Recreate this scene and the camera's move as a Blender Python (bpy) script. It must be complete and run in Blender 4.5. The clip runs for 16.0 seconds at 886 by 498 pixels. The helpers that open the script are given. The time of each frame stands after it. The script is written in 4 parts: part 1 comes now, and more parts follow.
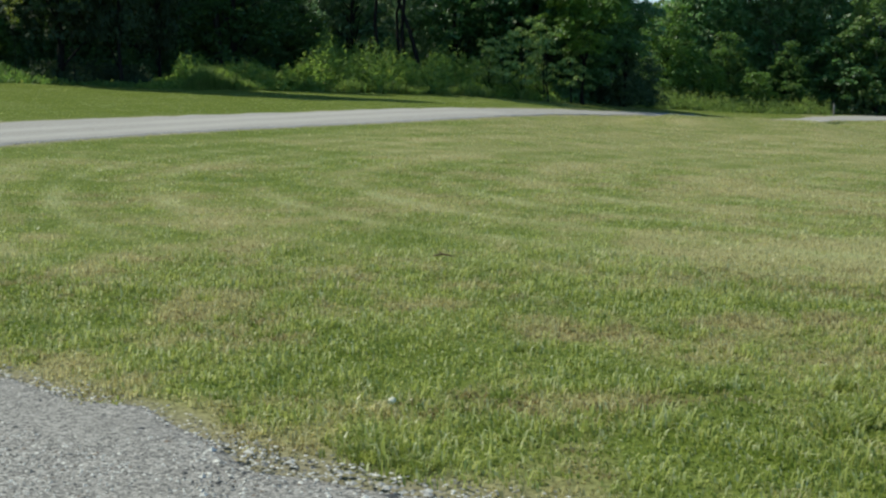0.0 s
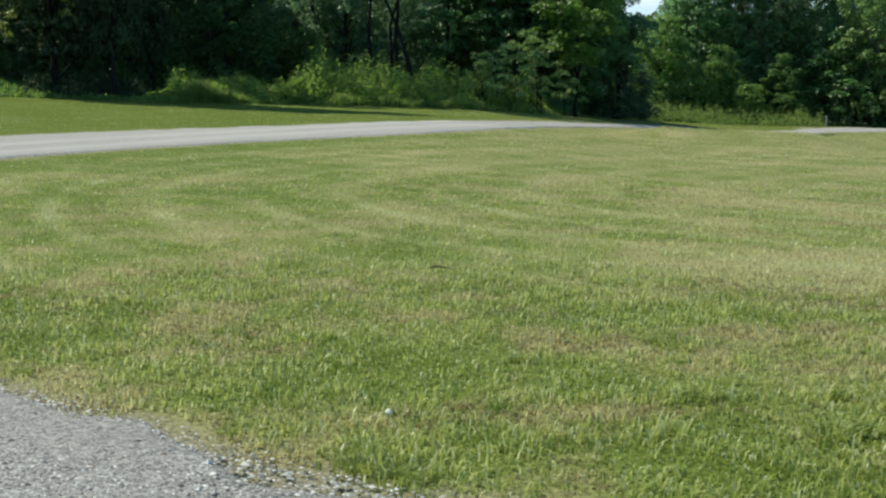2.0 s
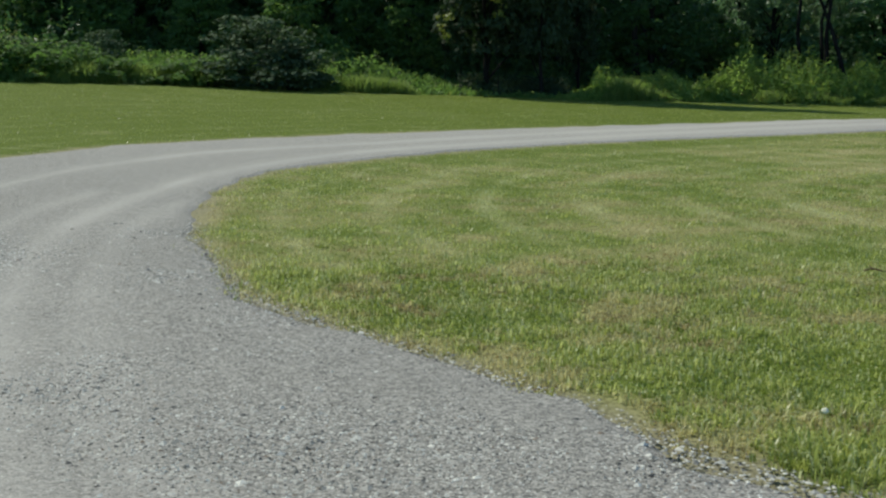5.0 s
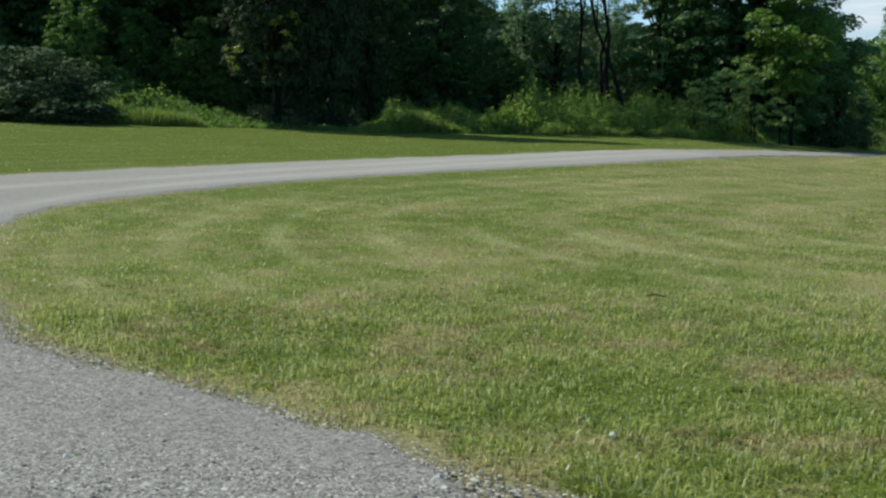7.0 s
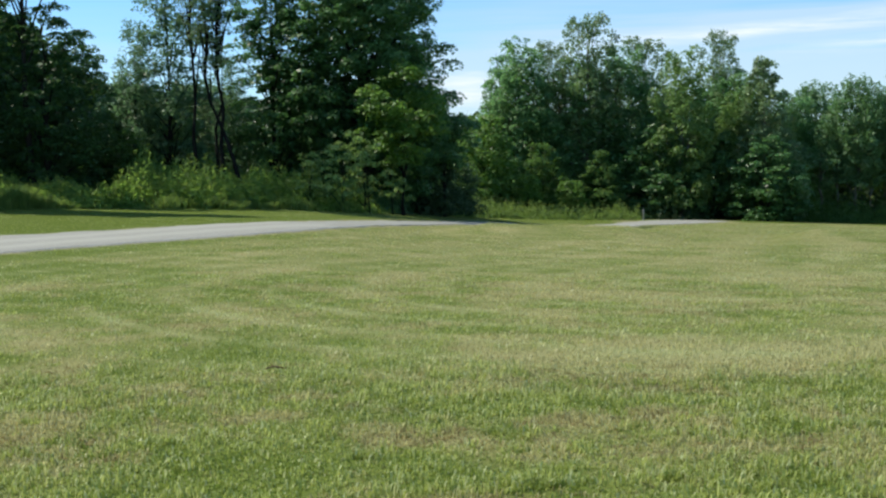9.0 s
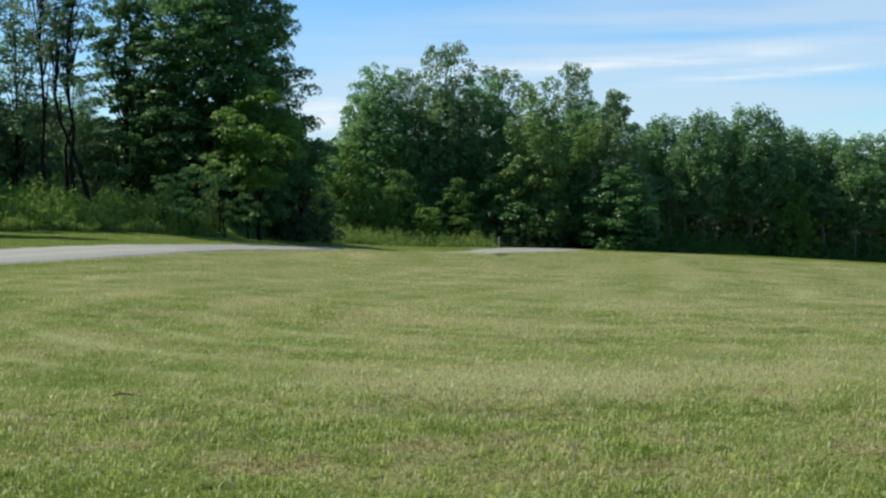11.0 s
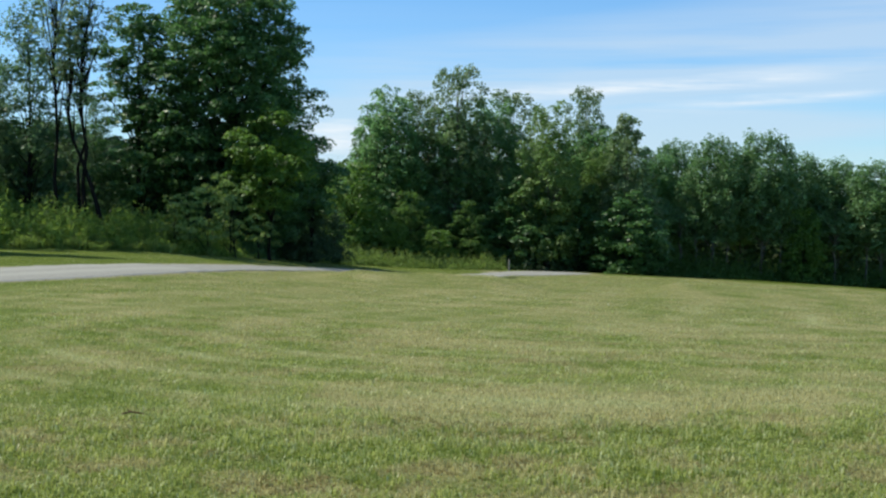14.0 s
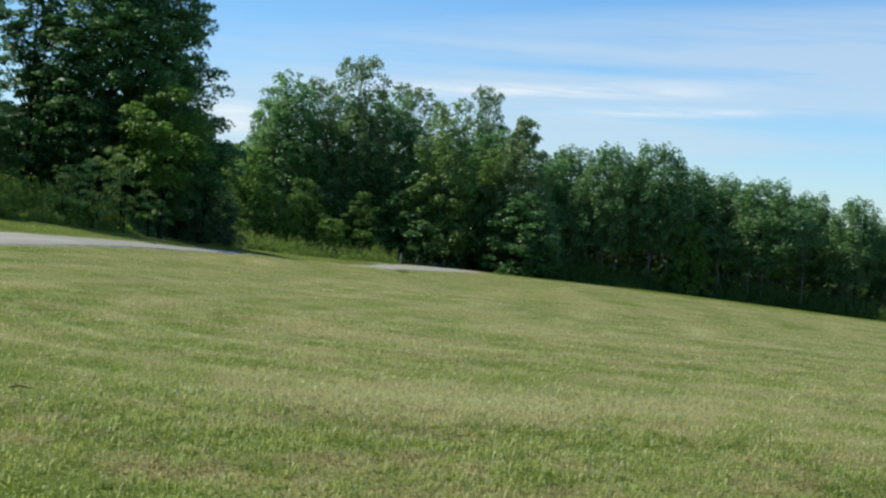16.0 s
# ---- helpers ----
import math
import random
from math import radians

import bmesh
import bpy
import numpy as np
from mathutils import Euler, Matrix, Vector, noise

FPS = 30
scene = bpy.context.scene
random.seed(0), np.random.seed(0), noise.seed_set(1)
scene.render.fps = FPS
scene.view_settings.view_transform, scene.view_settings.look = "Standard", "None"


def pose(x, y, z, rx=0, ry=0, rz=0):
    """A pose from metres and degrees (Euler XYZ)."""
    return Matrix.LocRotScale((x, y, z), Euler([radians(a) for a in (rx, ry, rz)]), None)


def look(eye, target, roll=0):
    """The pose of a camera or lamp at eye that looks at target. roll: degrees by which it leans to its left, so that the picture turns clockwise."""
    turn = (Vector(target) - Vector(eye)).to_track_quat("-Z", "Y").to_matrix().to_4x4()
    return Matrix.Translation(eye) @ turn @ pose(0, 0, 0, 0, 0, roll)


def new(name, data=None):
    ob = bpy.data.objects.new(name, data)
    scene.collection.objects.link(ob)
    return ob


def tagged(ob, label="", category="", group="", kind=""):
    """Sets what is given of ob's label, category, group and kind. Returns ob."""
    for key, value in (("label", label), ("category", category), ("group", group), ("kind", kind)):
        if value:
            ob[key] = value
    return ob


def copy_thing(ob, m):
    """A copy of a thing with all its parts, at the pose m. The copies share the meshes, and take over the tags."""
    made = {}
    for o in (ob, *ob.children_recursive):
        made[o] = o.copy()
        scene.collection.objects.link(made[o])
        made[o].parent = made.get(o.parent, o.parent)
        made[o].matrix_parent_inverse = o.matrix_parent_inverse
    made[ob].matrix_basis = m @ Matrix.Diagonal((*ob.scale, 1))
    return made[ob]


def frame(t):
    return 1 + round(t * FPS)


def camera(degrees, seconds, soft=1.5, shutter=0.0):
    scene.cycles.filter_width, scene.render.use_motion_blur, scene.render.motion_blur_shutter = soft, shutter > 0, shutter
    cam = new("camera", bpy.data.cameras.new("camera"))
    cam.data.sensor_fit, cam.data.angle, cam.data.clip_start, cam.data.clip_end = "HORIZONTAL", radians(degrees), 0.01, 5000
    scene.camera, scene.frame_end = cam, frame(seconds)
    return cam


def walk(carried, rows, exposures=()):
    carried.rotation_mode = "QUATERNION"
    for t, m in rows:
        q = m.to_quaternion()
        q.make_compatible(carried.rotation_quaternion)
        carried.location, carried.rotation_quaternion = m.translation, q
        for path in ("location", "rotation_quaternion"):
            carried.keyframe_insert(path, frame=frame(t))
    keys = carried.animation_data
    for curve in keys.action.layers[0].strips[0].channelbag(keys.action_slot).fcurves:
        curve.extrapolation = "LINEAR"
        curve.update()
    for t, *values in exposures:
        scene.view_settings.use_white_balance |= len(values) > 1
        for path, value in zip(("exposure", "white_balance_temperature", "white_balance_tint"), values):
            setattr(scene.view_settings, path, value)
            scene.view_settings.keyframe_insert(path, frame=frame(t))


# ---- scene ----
# ---- camera ----
cam = camera(39.23, 16.0, soft=2.35)


def aim(x, y, z, turn, tilt, lean):
    """Pose of the hand-held camera: its place, its turn to the left, its tilt up and its lean, in degrees."""
    return pose(x, y, z, 0, 0, turn) @ pose(0, 0, 0, 90 + tilt, 0, 0) @ pose(0, 0, 0, 0, 0, lean)


walk(cam, [
    (0.0, aim(0.056, 0.077, 1.595, -1.03, -9.34, -0.20)),
    (0.2, aim(0.053, 0.073, 1.598, -0.90, -7.62, 0.36)),
    (0.5, aim(0.049, 0.068, 1.603, 0.84, -8.34, 1.06)),
    (0.7, aim(0.057, 0.074, 1.605, 0.82, -8.43, 1.18)),
    (1.0, aim(0.070, 0.084, 1.607, -1.27, -8.30, 0.74)),
    (1.2, aim(0.060, 0.084, 1.600, -2.83, -7.29, -0.30)),
    (1.5, aim(0.044, 0.085, 1.589, -3.15, -8.37, -0.18)),
    (1.7, aim(0.045, 0.080, 1.589, -2.48, -7.97, 0.29)),
    (2.0, aim(0.047, 0.072, 1.590, -1.32, -8.75, -0.34)),
    (2.2, aim(0.034, 0.057, 1.590, -0.82, -8.30, -0.55)),
    (2.5, aim(0.014, 0.034, 1.591, 0.58, -7.53, -0.89)),
    (2.7, aim(-0.005, 0.015, 1.596, 4.06, -7.45, -1.59)),
    (3.0, aim(-0.034, -0.014, 1.604, 9.15, -7.91, -1.65)),
    (3.2, aim(-0.029, -0.022, 1.598, 12.38, -7.91, -2.16)),
    (3.5, aim(-0.021, -0.034, 1.588, 13.24, -8.81, -1.44)),
    (3.7, aim(-0.031, -0.033, 1.592, 12.60, -9.30, -1.23)),
    (5.8, aim(-0.046, -0.149, 1.584, 20.24, -8.28, -0.86)),
    (6.0, aim(-0.037, -0.141, 1.588, 17.47, -7.79, -0.96)),
    (6.2, aim(-0.045, -0.136, 1.582, 16.04, -8.41, -0.78)),
    (6.5, aim(-0.058, -0.129, 1.574, 12.98, -6.96, -0.93)),
    (6.7, aim(-0.050, -0.113, 1.584, 11.53, -8.49, -0.91)),
    (7.0, aim(-0.038, -0.089, 1.598, 8.20, -7.32, -0.88)),
    (7.2, aim(-0.035, -0.085, 1.594, 5.75, -7.52, -1.38)),
    (7.5, aim(-0.030, -0.080, 1.588, 2.70, -6.62, -1.43)),
    (7.7, aim(-0.021, -0.065, 1.589, 0.29, -7.08, -1.26)),
    (8.0, aim(-0.008, -0.043, 1.591, -2.80, -6.96, -1.32)),
    (8.2, aim(-0.004, -0.039, 1.596, -4.39, -6.63, -1.35)),
    (8.5, aim(0.003, -0.034, 1.604, -6.95, -5.70, -0.92)),
    (8.7, aim(0.001, -0.030, 1.599, -8.27, -4.77, -0.72)),
    (9.0, aim(-0.003, -0.023, 1.591, -9.25, -4.29, -1.16)),
    (9.2, aim(0.005, -0.019, 1.597, -10.44, -3.98, -1.17)),
    (9.5, aim(0.016, -0.013, 1.605, -12.51, -3.30, -0.75)),
    (9.7, aim(0.017, -0.005, 1.606, -13.55, -3.14, -0.58)),
    (10.0, aim(0.019, 0.008, 1.607, -15.00, -2.72, -0.43)),
    (10.2, aim(0.011, 0.012, 1.601, -15.42, -3.36, -0.18)),
    (12.3, aim(0.015, 0.038, 1.573, -16.11, -2.75, -0.15)),
    (12.5, aim(0.013, 0.042, 1.571, -16.12, -2.79, -0.05)),
    (13.0, aim(0.013, 0.049, 1.572, -16.41, -2.85, 0.07)),
    (13.5, aim(0.014, 0.050, 1.579, -16.56, -2.44, 0.24)),
    (14.0, aim(0.004, 0.044, 1.572, -15.41, -2.12, 0.44)),
    (14.2, aim(0.008, 0.042, 1.578, -15.41, -1.52, 0.96)),
    (14.5, aim(0.013, 0.038, 1.587, -14.56, -0.71, 1.27)),
    (14.7, aim(0.020, 0.029, 1.575, -13.27, 0.83, 2.28)),
    (14.8, aim(0.023, 0.024, 1.570, -12.22, 1.31, 2.62)),
    (15.0, aim(0.030, 0.015, 1.558, -11.40, -0.25, 3.74)),
    (15.2, aim(0.011, 0.024, 1.566, -12.81, -0.94, 4.56)),
    (15.5, aim(-0.018, 0.037, 1.579, -15.38, -2.88, 3.98)),
    (15.7, aim(-0.053, 0.042, 1.580, -18.60, -1.91, 3.34)),
    (16.0, aim(-0.106, 0.050, 1.582, -20.46, -2.25, 4.35)),
], exposures=[(0.0, 0.27), (0.6, 0.36), (2.5, 0.47), (3.7, 0.40), (5.8, 0.03), (6.5, 0.04), (7.5, 0.25), (9.0, 0.42), (10.2, 0.29), (12.5, 0.28), (14.5, 0.26), (15.5, 0.22), (16.0, 0.23)])

# ---- sky, sun and exposure ----
SUN_AZ, SUN_EL = -63.0, 49.0

world = bpy.data.worlds.new("sky")
scene.world = world
world.use_nodes = True
wn, wl = world.node_tree.nodes, world.node_tree.links
wn.clear()
w_out = wn.new("ShaderNodeOutputWorld")
w_bg = wn.new("ShaderNodeBackground")
w_sky = wn.new("ShaderNodeTexSky")
w_sky.sky_type, w_sky.sun_disc = "NISHITA", False
w_sky.sun_elevation, w_sky.sun_rotation = radians(SUN_EL), radians(SUN_AZ)
w_sky.air_density, w_sky.dust_density, w_sky.ozone_density = 1.0, 0.0, 4.0
w_bg.inputs["Strength"].default_value = 0.127
# thin cirrus, drawn out along the horizon
w_co = wn.new("ShaderNodeTexCoord")
w_map = wn.new("ShaderNodeMapping")
w_map.inputs["Scale"].default_value = (1.3, 1.3, 26.0)
w_map.inputs["Location"].default_value = (3.1, 0.4, 1.2)
w_n = wn.new("ShaderNodeTexNoise")
w_n.inputs["Scale"].default_value, w_n.inputs["Detail"].default_value, w_n.inputs["Roughness"].default_value = 1.5, 6.0, 0.55
w_r = wn.new("ShaderNodeValToRGB")
w_r.color_ramp.elements[0].position, w_r.color_ramp.elements[1].position = 0.40, 0.70
w_r.color_ramp.elements[1].color = (0.8, 0.8, 0.8, 1)
w_mix = wn.new("ShaderNodeMix")
w_mix.data_type = "RGBA"
w_mix.inputs[7].default_value = (4.0, 4.9, 5.75, 1)
wl.new(w_co.outputs["Generated"], w_map.inputs["Vector"])
wl.new(w_map.outputs["Vector"], w_n.inputs["Vector"])
wl.new(w_n.outputs["Fac"], w_r.inputs["Fac"])
# the cloud bank lies low in the sky
w_sep = wn.new("ShaderNodeSeparateXYZ")
w_low = wn.new("ShaderNodeMapRange")
w_low.inputs["From Min"].default_value, w_low.inputs["From Max"].default_value = 0.17, 0.08
w_mul = wn.new("ShaderNodeMath")
w_mul.operation = "MULTIPLY"
wl.new(w_co.outputs["Generated"], w_sep.inputs["Vector"])
wl.new(w_sep.outputs["Z"], w_low.inputs["Value"])
wl.new(w_low.outputs["Result"], w_mul.inputs[0])
wl.new(w_r.outputs["Color"], w_mul.inputs[1])
# one brighter streak of cirrus, rising to one side
def sums(kind, a, b):
    o = wn.new("ShaderNodeMath")
    o.operation = kind
    for i, v in enumerate((a, b)):
        if isinstance(v, float):
            o.inputs[i].default_value = v
        else:
            wl.new(v, o.inputs[i])
    return o.outputs["Value"]


bearing = sums("ARCTAN2", w_sep.outputs["X"], w_sep.outputs["Y"])
over = sums("SUBTRACT", w_sep.outputs["Z"], sums("ADD", sums("MULTIPLY", bearing, 0.055), 0.0694))
rip = sums("ADD", over, sums("MULTIPLY", sums("SUBTRACT", w_n.outputs["Fac"], 0.5), 0.03))
band = sums("SUBTRACT", 1.0, sums("MULTIPLY", sums("ABSOLUTE", rip, 0.0), 135.0))
ends = sums("SUBTRACT", 1.0, sums("MULTIPLY", sums("ABSOLUTE", sums("SUBTRACT", bearing, 0.41), 0.0), 4.6))
# torn into wisps
w_wisp = wn.new("ShaderNodeMapping")
w_wisp.inputs["Scale"].default_value = (5.0, 5.0, 60.0)
w_wisp.inputs["Rotation"].default_value = (0.05, -0.08, 0.0)
w_n2 = wn.new("ShaderNodeTexNoise")
w_n2.inputs["Scale"].default_value, w_n2.inputs["Detail"].default_value, w_n2.inputs["Roughness"].default_value = 2.2, 6.0, 0.62
wl.new(w_co.outputs["Generated"], w_wisp.inputs["Vector"])
wl.new(w_wisp.outputs["Vector"], w_n2.inputs["Vector"])
torn = sums("MULTIPLY", sums("MAXIMUM", sums("SUBTRACT", w_n2.outputs["Fac"], 0.36), 0.0), 5.0)
low_over = sums("ADD", rip, 0.0185)
low_band = sums("MAXIMUM", sums("SUBTRACT", 0.75, sums("MULTIPLY", sums("ABSOLUTE", low_over, 0.0), 120.0)), 0.0)
low_ends = sums("MAXIMUM", sums("SUBTRACT", 1.0, sums("MULTIPLY", sums("ABSOLUTE", sums("SUBTRACT", bearing, 0.53), 0.0), 8.0)), 0.0)
streak = sums("MULTIPLY", sums("MAXIMUM", band, 0.0), sums("MAXIMUM", ends, 0.0))
streak = sums("MINIMUM", sums("MULTIPLY", sums("ADD", streak, sums("MULTIPLY", low_band, low_ends)), torn), 1.0)
# a small cloud low beside the big maple
puff = sums("ADD", sums("POWER", sums("ABSOLUTE", sums("MULTIPLY", sums("SUBTRACT", bearing, 0.185), 22.0), 0.0), 2.0), sums("POWER", sums("ABSOLUTE", sums("MULTIPLY", sums("SUBTRACT", w_sep.outputs["Z"], 0.052), 62.0), 0.0), 2.0))
puff = sums("MAXIMUM", sums("SUBTRACT", sums("ADD", 0.75, sums("MULTIPLY", sums("SUBTRACT", w_n2.outputs["Fac"], 0.5), 3.0)), puff), 0.0)
streak = sums("MINIMUM", sums("ADD", streak, puff), 1.0)
# a broad thin veil that widens to one side
veil_mid = sums("ADD", sums("MULTIPLY", bearing, 0.13), 0.036)
veil = sums("SUBTRACT", 1.0, sums("MULTIPLY", sums("ABSOLUTE", sums("SUBTRACT", w_sep.outputs["Z"], veil_mid), 0.0), 15.0))
veil = sums("MULTIPLY", sums("MAXIMUM", veil, 0.0), sums("MINIMUM", sums("MAXIMUM", sums("MULTIPLY", sums("ADD", bearing, 0.02), 4.0), 0.0), 1.0))
veil = sums("MULTIPLY", veil, sums("ADD", sums("MULTIPLY", sums("SUBTRACT", w_n.outputs["Fac"], 0.40), 3.4), 0.44))
veil = sums("MINIMUM", sums("MAXIMUM", sums("ADD", veil, sums("MULTIPLY", w_mul.outputs["Value"], 0.45)), 0.0), 0.6)
wl.new(veil, w_mix.inputs[0])
w_deep = wn.new("ShaderNodeMix")
w_deep.data_type, w_deep.blend_type = "RGBA", "MULTIPLY"
w_deep.inputs[0].default_value = 1.0
# paler towards the horizon, deeper above it; overhead, out of view, a tint added to make the fill light less blue
w_high = wn.new("ShaderNodeMapRange")
w_high.inputs["From Min"].default_value, w_high.inputs["From Max"].default_value = 0.03, 0.2
w_tint = wn.new("ShaderNodeMix")
w_tint.data_type = "RGBA"
w_tint.inputs[6].default_value, w_tint.inputs[7].default_value = (0.59, 0.79, 1.00, 1), (0.55, 0.83, 1.01, 1)
wl.new(w_sep.outputs["Z"], w_high.inputs["Value"])
wl.new(w_high.outputs["Result"], w_tint.inputs[0])
w_zenith = wn.new("ShaderNodeMapRange")
w_zenith.inputs["From Min"].default_value, w_zenith.inputs["From Max"].default_value = 0.22, 0.6
w_fill = wn.new("ShaderNodeMix")
w_fill.data_type = "RGBA"
w_fill.inputs[7].default_value = (0.84, 0.93, 0.80, 1)
wl.new(w_sep.outputs["Z"], w_zenith.inputs["Value"])
wl.new(w_zenith.outputs["Result"], w_fill.inputs[0])
wl.new(w_tint.outputs[2], w_fill.inputs[6])
wl.new(w_fill.outputs[2], w_deep.inputs[7])
wl.new(w_sky.outputs["Color"], w_deep.inputs[6])
wl.new(w_deep.outputs[2], w_mix.inputs[6])
w_white = wn.new("ShaderNodeMix")
w_white.data_type = "RGBA"
w_white.inputs[7].default_value = (5.6, 6.1, 6.5, 1)
wl.new(sums("MULTIPLY", streak, 0.9), w_white.inputs[0])
wl.new(w_mix.outputs[2], w_white.inputs[6])
wl.new(w_white.outputs[2], w_bg.inputs["Color"])
wl.new(w_bg.outputs["Background"], w_out.inputs["Surface"])

sun_data = bpy.data.lights.new("sun", "SUN")
sun_data.energy, sun_data.angle, sun_data.color = 3.9, radians(0.55), (0.97, 0.95, 0.785)
sun = new("sun", sun_data)
to_sun = Vector((math.sin(radians(SUN_AZ)) * math.cos(radians(SUN_EL)), math.cos(radians(SUN_AZ)) * math.cos(radians(SUN_EL)), math.sin(radians(SUN_EL))))
sun.matrix_world = look(to_sun * 100, (0, 0, 0))

# ---- materials ----
def material(name):
    m = bpy.data.materials.new(name)
    m.use_nodes = True
    n = m.node_tree.nodes
    return m, n, m.node_tree.links, n["Principled BSDF"]


def node(n, kind, **values):
    o = n.new(kind)
    for key, value in values.items():
        o.inputs[key.replace("_", " ")].default_value = value
    return o


def mix(n, l, fac, a, b):
    """A colour mix; fac, a and b are sockets or values."""
    o = n.new("ShaderNodeMix")
    o.data_type = "RGBA"
    for i, v in ((0, fac), (6, a), (7, b)):
        if isinstance(v, bpy.types.NodeSocket):
            l.new(v, o.inputs[i])
        elif i == 0:
            o.inputs[i].default_value = v
        else:
            o.inputs[i].default_value = (*v, 1)
    return o.outputs[2]


def ramp(n, l, fac, lo, hi):
    o = n.new("ShaderNodeMapRange")
    o.inputs["From Min"].default_value, o.inputs["From Max"].default_value = lo, hi
    l.new(fac, o.inputs["Value"])
    return o.outputs["Result"]


def place(n, l, scale, detail=4.0, stretch=(1, 1, 1)):
    co = n.new("ShaderNodeTexCoord")
    mp = n.new("ShaderNodeMapping")
    mp.inputs["Scale"].default_value = stretch
    t = node(n, "ShaderNodeTexNoise", Scale=scale, Detail=detail)
    l.new(co.outputs["Object"], mp.inputs["Vector"])
    l.new(mp.outputs["Vector"], t.inputs["Vector"])
    return t.outputs["Fac"]


def field(n, name):
    a = n.new("ShaderNodeAttribute")
    a.attribute_name = name
    return a.outputs["Fac"]


def bump(n, l, p, height, strength, distance):
    b = node(n, "ShaderNodeBump", Strength=strength, Distance=distance)
    l.new(height, b.inputs["Height"])
    l.new(b.outputs["Normal"], p.inputs["Normal"])


def thatch_material():
    """Short mown turf as it looks between the blades: green, with dry straw and some soil."""
    m, n, l, p = material("mown_turf")
    fine = ramp(n, l, place(n, l, 38.0, 6.0), 0.3, 0.7)
    green = mix(n, l, fine, (0.055, 0.083, 0.012), (0.160, 0.200, 0.034))
    straw = mix(n, l, fine, (0.146, 0.129, 0.047), (0.390, 0.362, 0.162))
    dry = field(n, "dry")
    lush = mix(n, l, fine, (0.044, 0.074, 0.005), (0.132, 0.170, 0.014))
    col = mix(n, l, ramp(n, l, dry, 0.05, 1.05), mix(n, l, ramp(n, l, dry, -0.5, 0.05), lush, green), straw)
    soil = mix(n, l, fine, (0.13, 0.115, 0.065), (0.31, 0.285, 0.185))
    col = mix(n, l, field(n, "pale"), col, mix(n, l, fine, (0.170, 0.184, 0.069), (0.365, 0.388, 0.180)))
    l.new(mix(n, l, field(n, "rim"), col, soil), p.inputs["Base Color"])
    p.inputs["Roughness"].default_value = 0.95
    p.inputs["Specular IOR Level"].default_value = 0.15
    bump(n, l, p, place(n, l, 24.0, 6.0), 0.5, 0.02)
    return m


def blade_material():
    """Blades: fresh or dark green by their clump, straw or brown where they have dried."""
    m, n, l, p = material("grass_blades")
    g = n.new("ShaderNodeNewGeometry")
    rnd = g.outputs["Random Per Island"]
    tone = field(n, "tone")
    fresh = mix(n, l, rnd, (0.288, 0.342, 0.064), (0.632, 0.655, 0.225))
    deep = mix(n, l, rnd, (0.110, 0.165, 0.020), (0.262, 0.340, 0.054))
    green = mix(n, l, tone, deep, fresh)
    # some blades turn whitish: highlights on the turf, painted as colour
    green = mix(n, l, ramp(n, l, rnd, 0.85, 0.88), green, (0.60, 0.62, 0.31))
    straw = mix(n, l, rnd, (0.365, 0.325, 0.130), (0.690, 0.640, 0.320))
    straw = mix(n, l, ramp(n, l, tone, 0.0, 0.55), mix(n, l, rnd, (0.20, 0.152, 0.058), (0.40, 0.315, 0.14)), straw)
    add = n.new("ShaderNodeMath")
    add.operation = "ADD"
    l.new(field(n, "dry"), add.inputs[0])
    l.new(field(n, "chance"), add.inputs[1])
    col = mix(n, l, ramp(n, l, add.outputs[0], 0.88, 1.15), green, straw)
    col = mix(n, l, field(n, "pale"), col, mix(n, l, rnd, (0.405, 0.428, 0.160), (0.690, 0.690, 0.360)))
    l.new(col, p.inputs["Base Color"])
    p.inputs["Roughness"].default_value = 0.4
    p.inputs["Specular IOR Level"].default_value = 0.35
    tr = n.new("ShaderNodeBsdfTranslucent")
    l.new(col, tr.inputs["Color"])
    ms = node(n, "ShaderNodeMixShader", Fac=0.48)
    l.new(p.outputs["BSDF"], ms.inputs[1])
    l.new(tr.outputs["BSDF"], ms.inputs[2])
    l.new(ms.outputs["Shader"], n["Material Output"].inputs["Surface"])
    return m


def gravel_material():
    """Crushed limestone: grey chips of several tones, paler and finer where wheels have run."""
    m, n, l, p = material("crushed_gravel")
    co = n.new("ShaderNodeTexCoord")
    tones = []
    for scale in (110.0, 55.0):
        chips = node(n, "ShaderNodeTexVoronoi", Scale=scale, Randomness=1.0)
        l.new(co.outputs["Object"], chips.inputs["Vector"])
        bw = n.new("ShaderNodeSeparateColor")
        l.new(chips.outputs["Color"], bw.inputs["Color"])
        tones.append(mix(n, l, ramp(n, l, bw.outputs[0], 0.05, 0.95), (0.046, 0.045, 0.042), (0.440, 0.418, 0.378)))
    tone = mix(n, l, 0.4, *tones)
    worn = mix(n, l, place(n, l, 45.0, 8.0), (0.140, 0.133, 0.121), (0.280, 0.266, 0.243))
    fines = mix(n, l, place(n, l, 45.0, 8.0), (0.308, 0.292, 0.265), (0.475, 0.450, 0.408))
    base = mix(n, l, ramp(n, l, place(n, l, 1.1, 5.0), 0.52, 1.0), tone, worn)
    col = mix(n, l, field(n, "wheel"), base, fines)
    dusty = mix(n, l, ramp(n, l, place(n, l, 0.35, 4.0), 0.58, 1.1), col, (0.195, 0.184, 0.171))
    dusty = mix(n, l, field(n, "fines"), dusty, fines)
    l.new(dusty, p.inputs["Base Color"])
    p.inputs["Roughness"].default_value = 0.9
    p.inputs["Specular IOR Level"].default_value = 0.25
    bump(n, l, p, place(n, l, 70.0, 6.0), 0.5, 0.012)
    return m


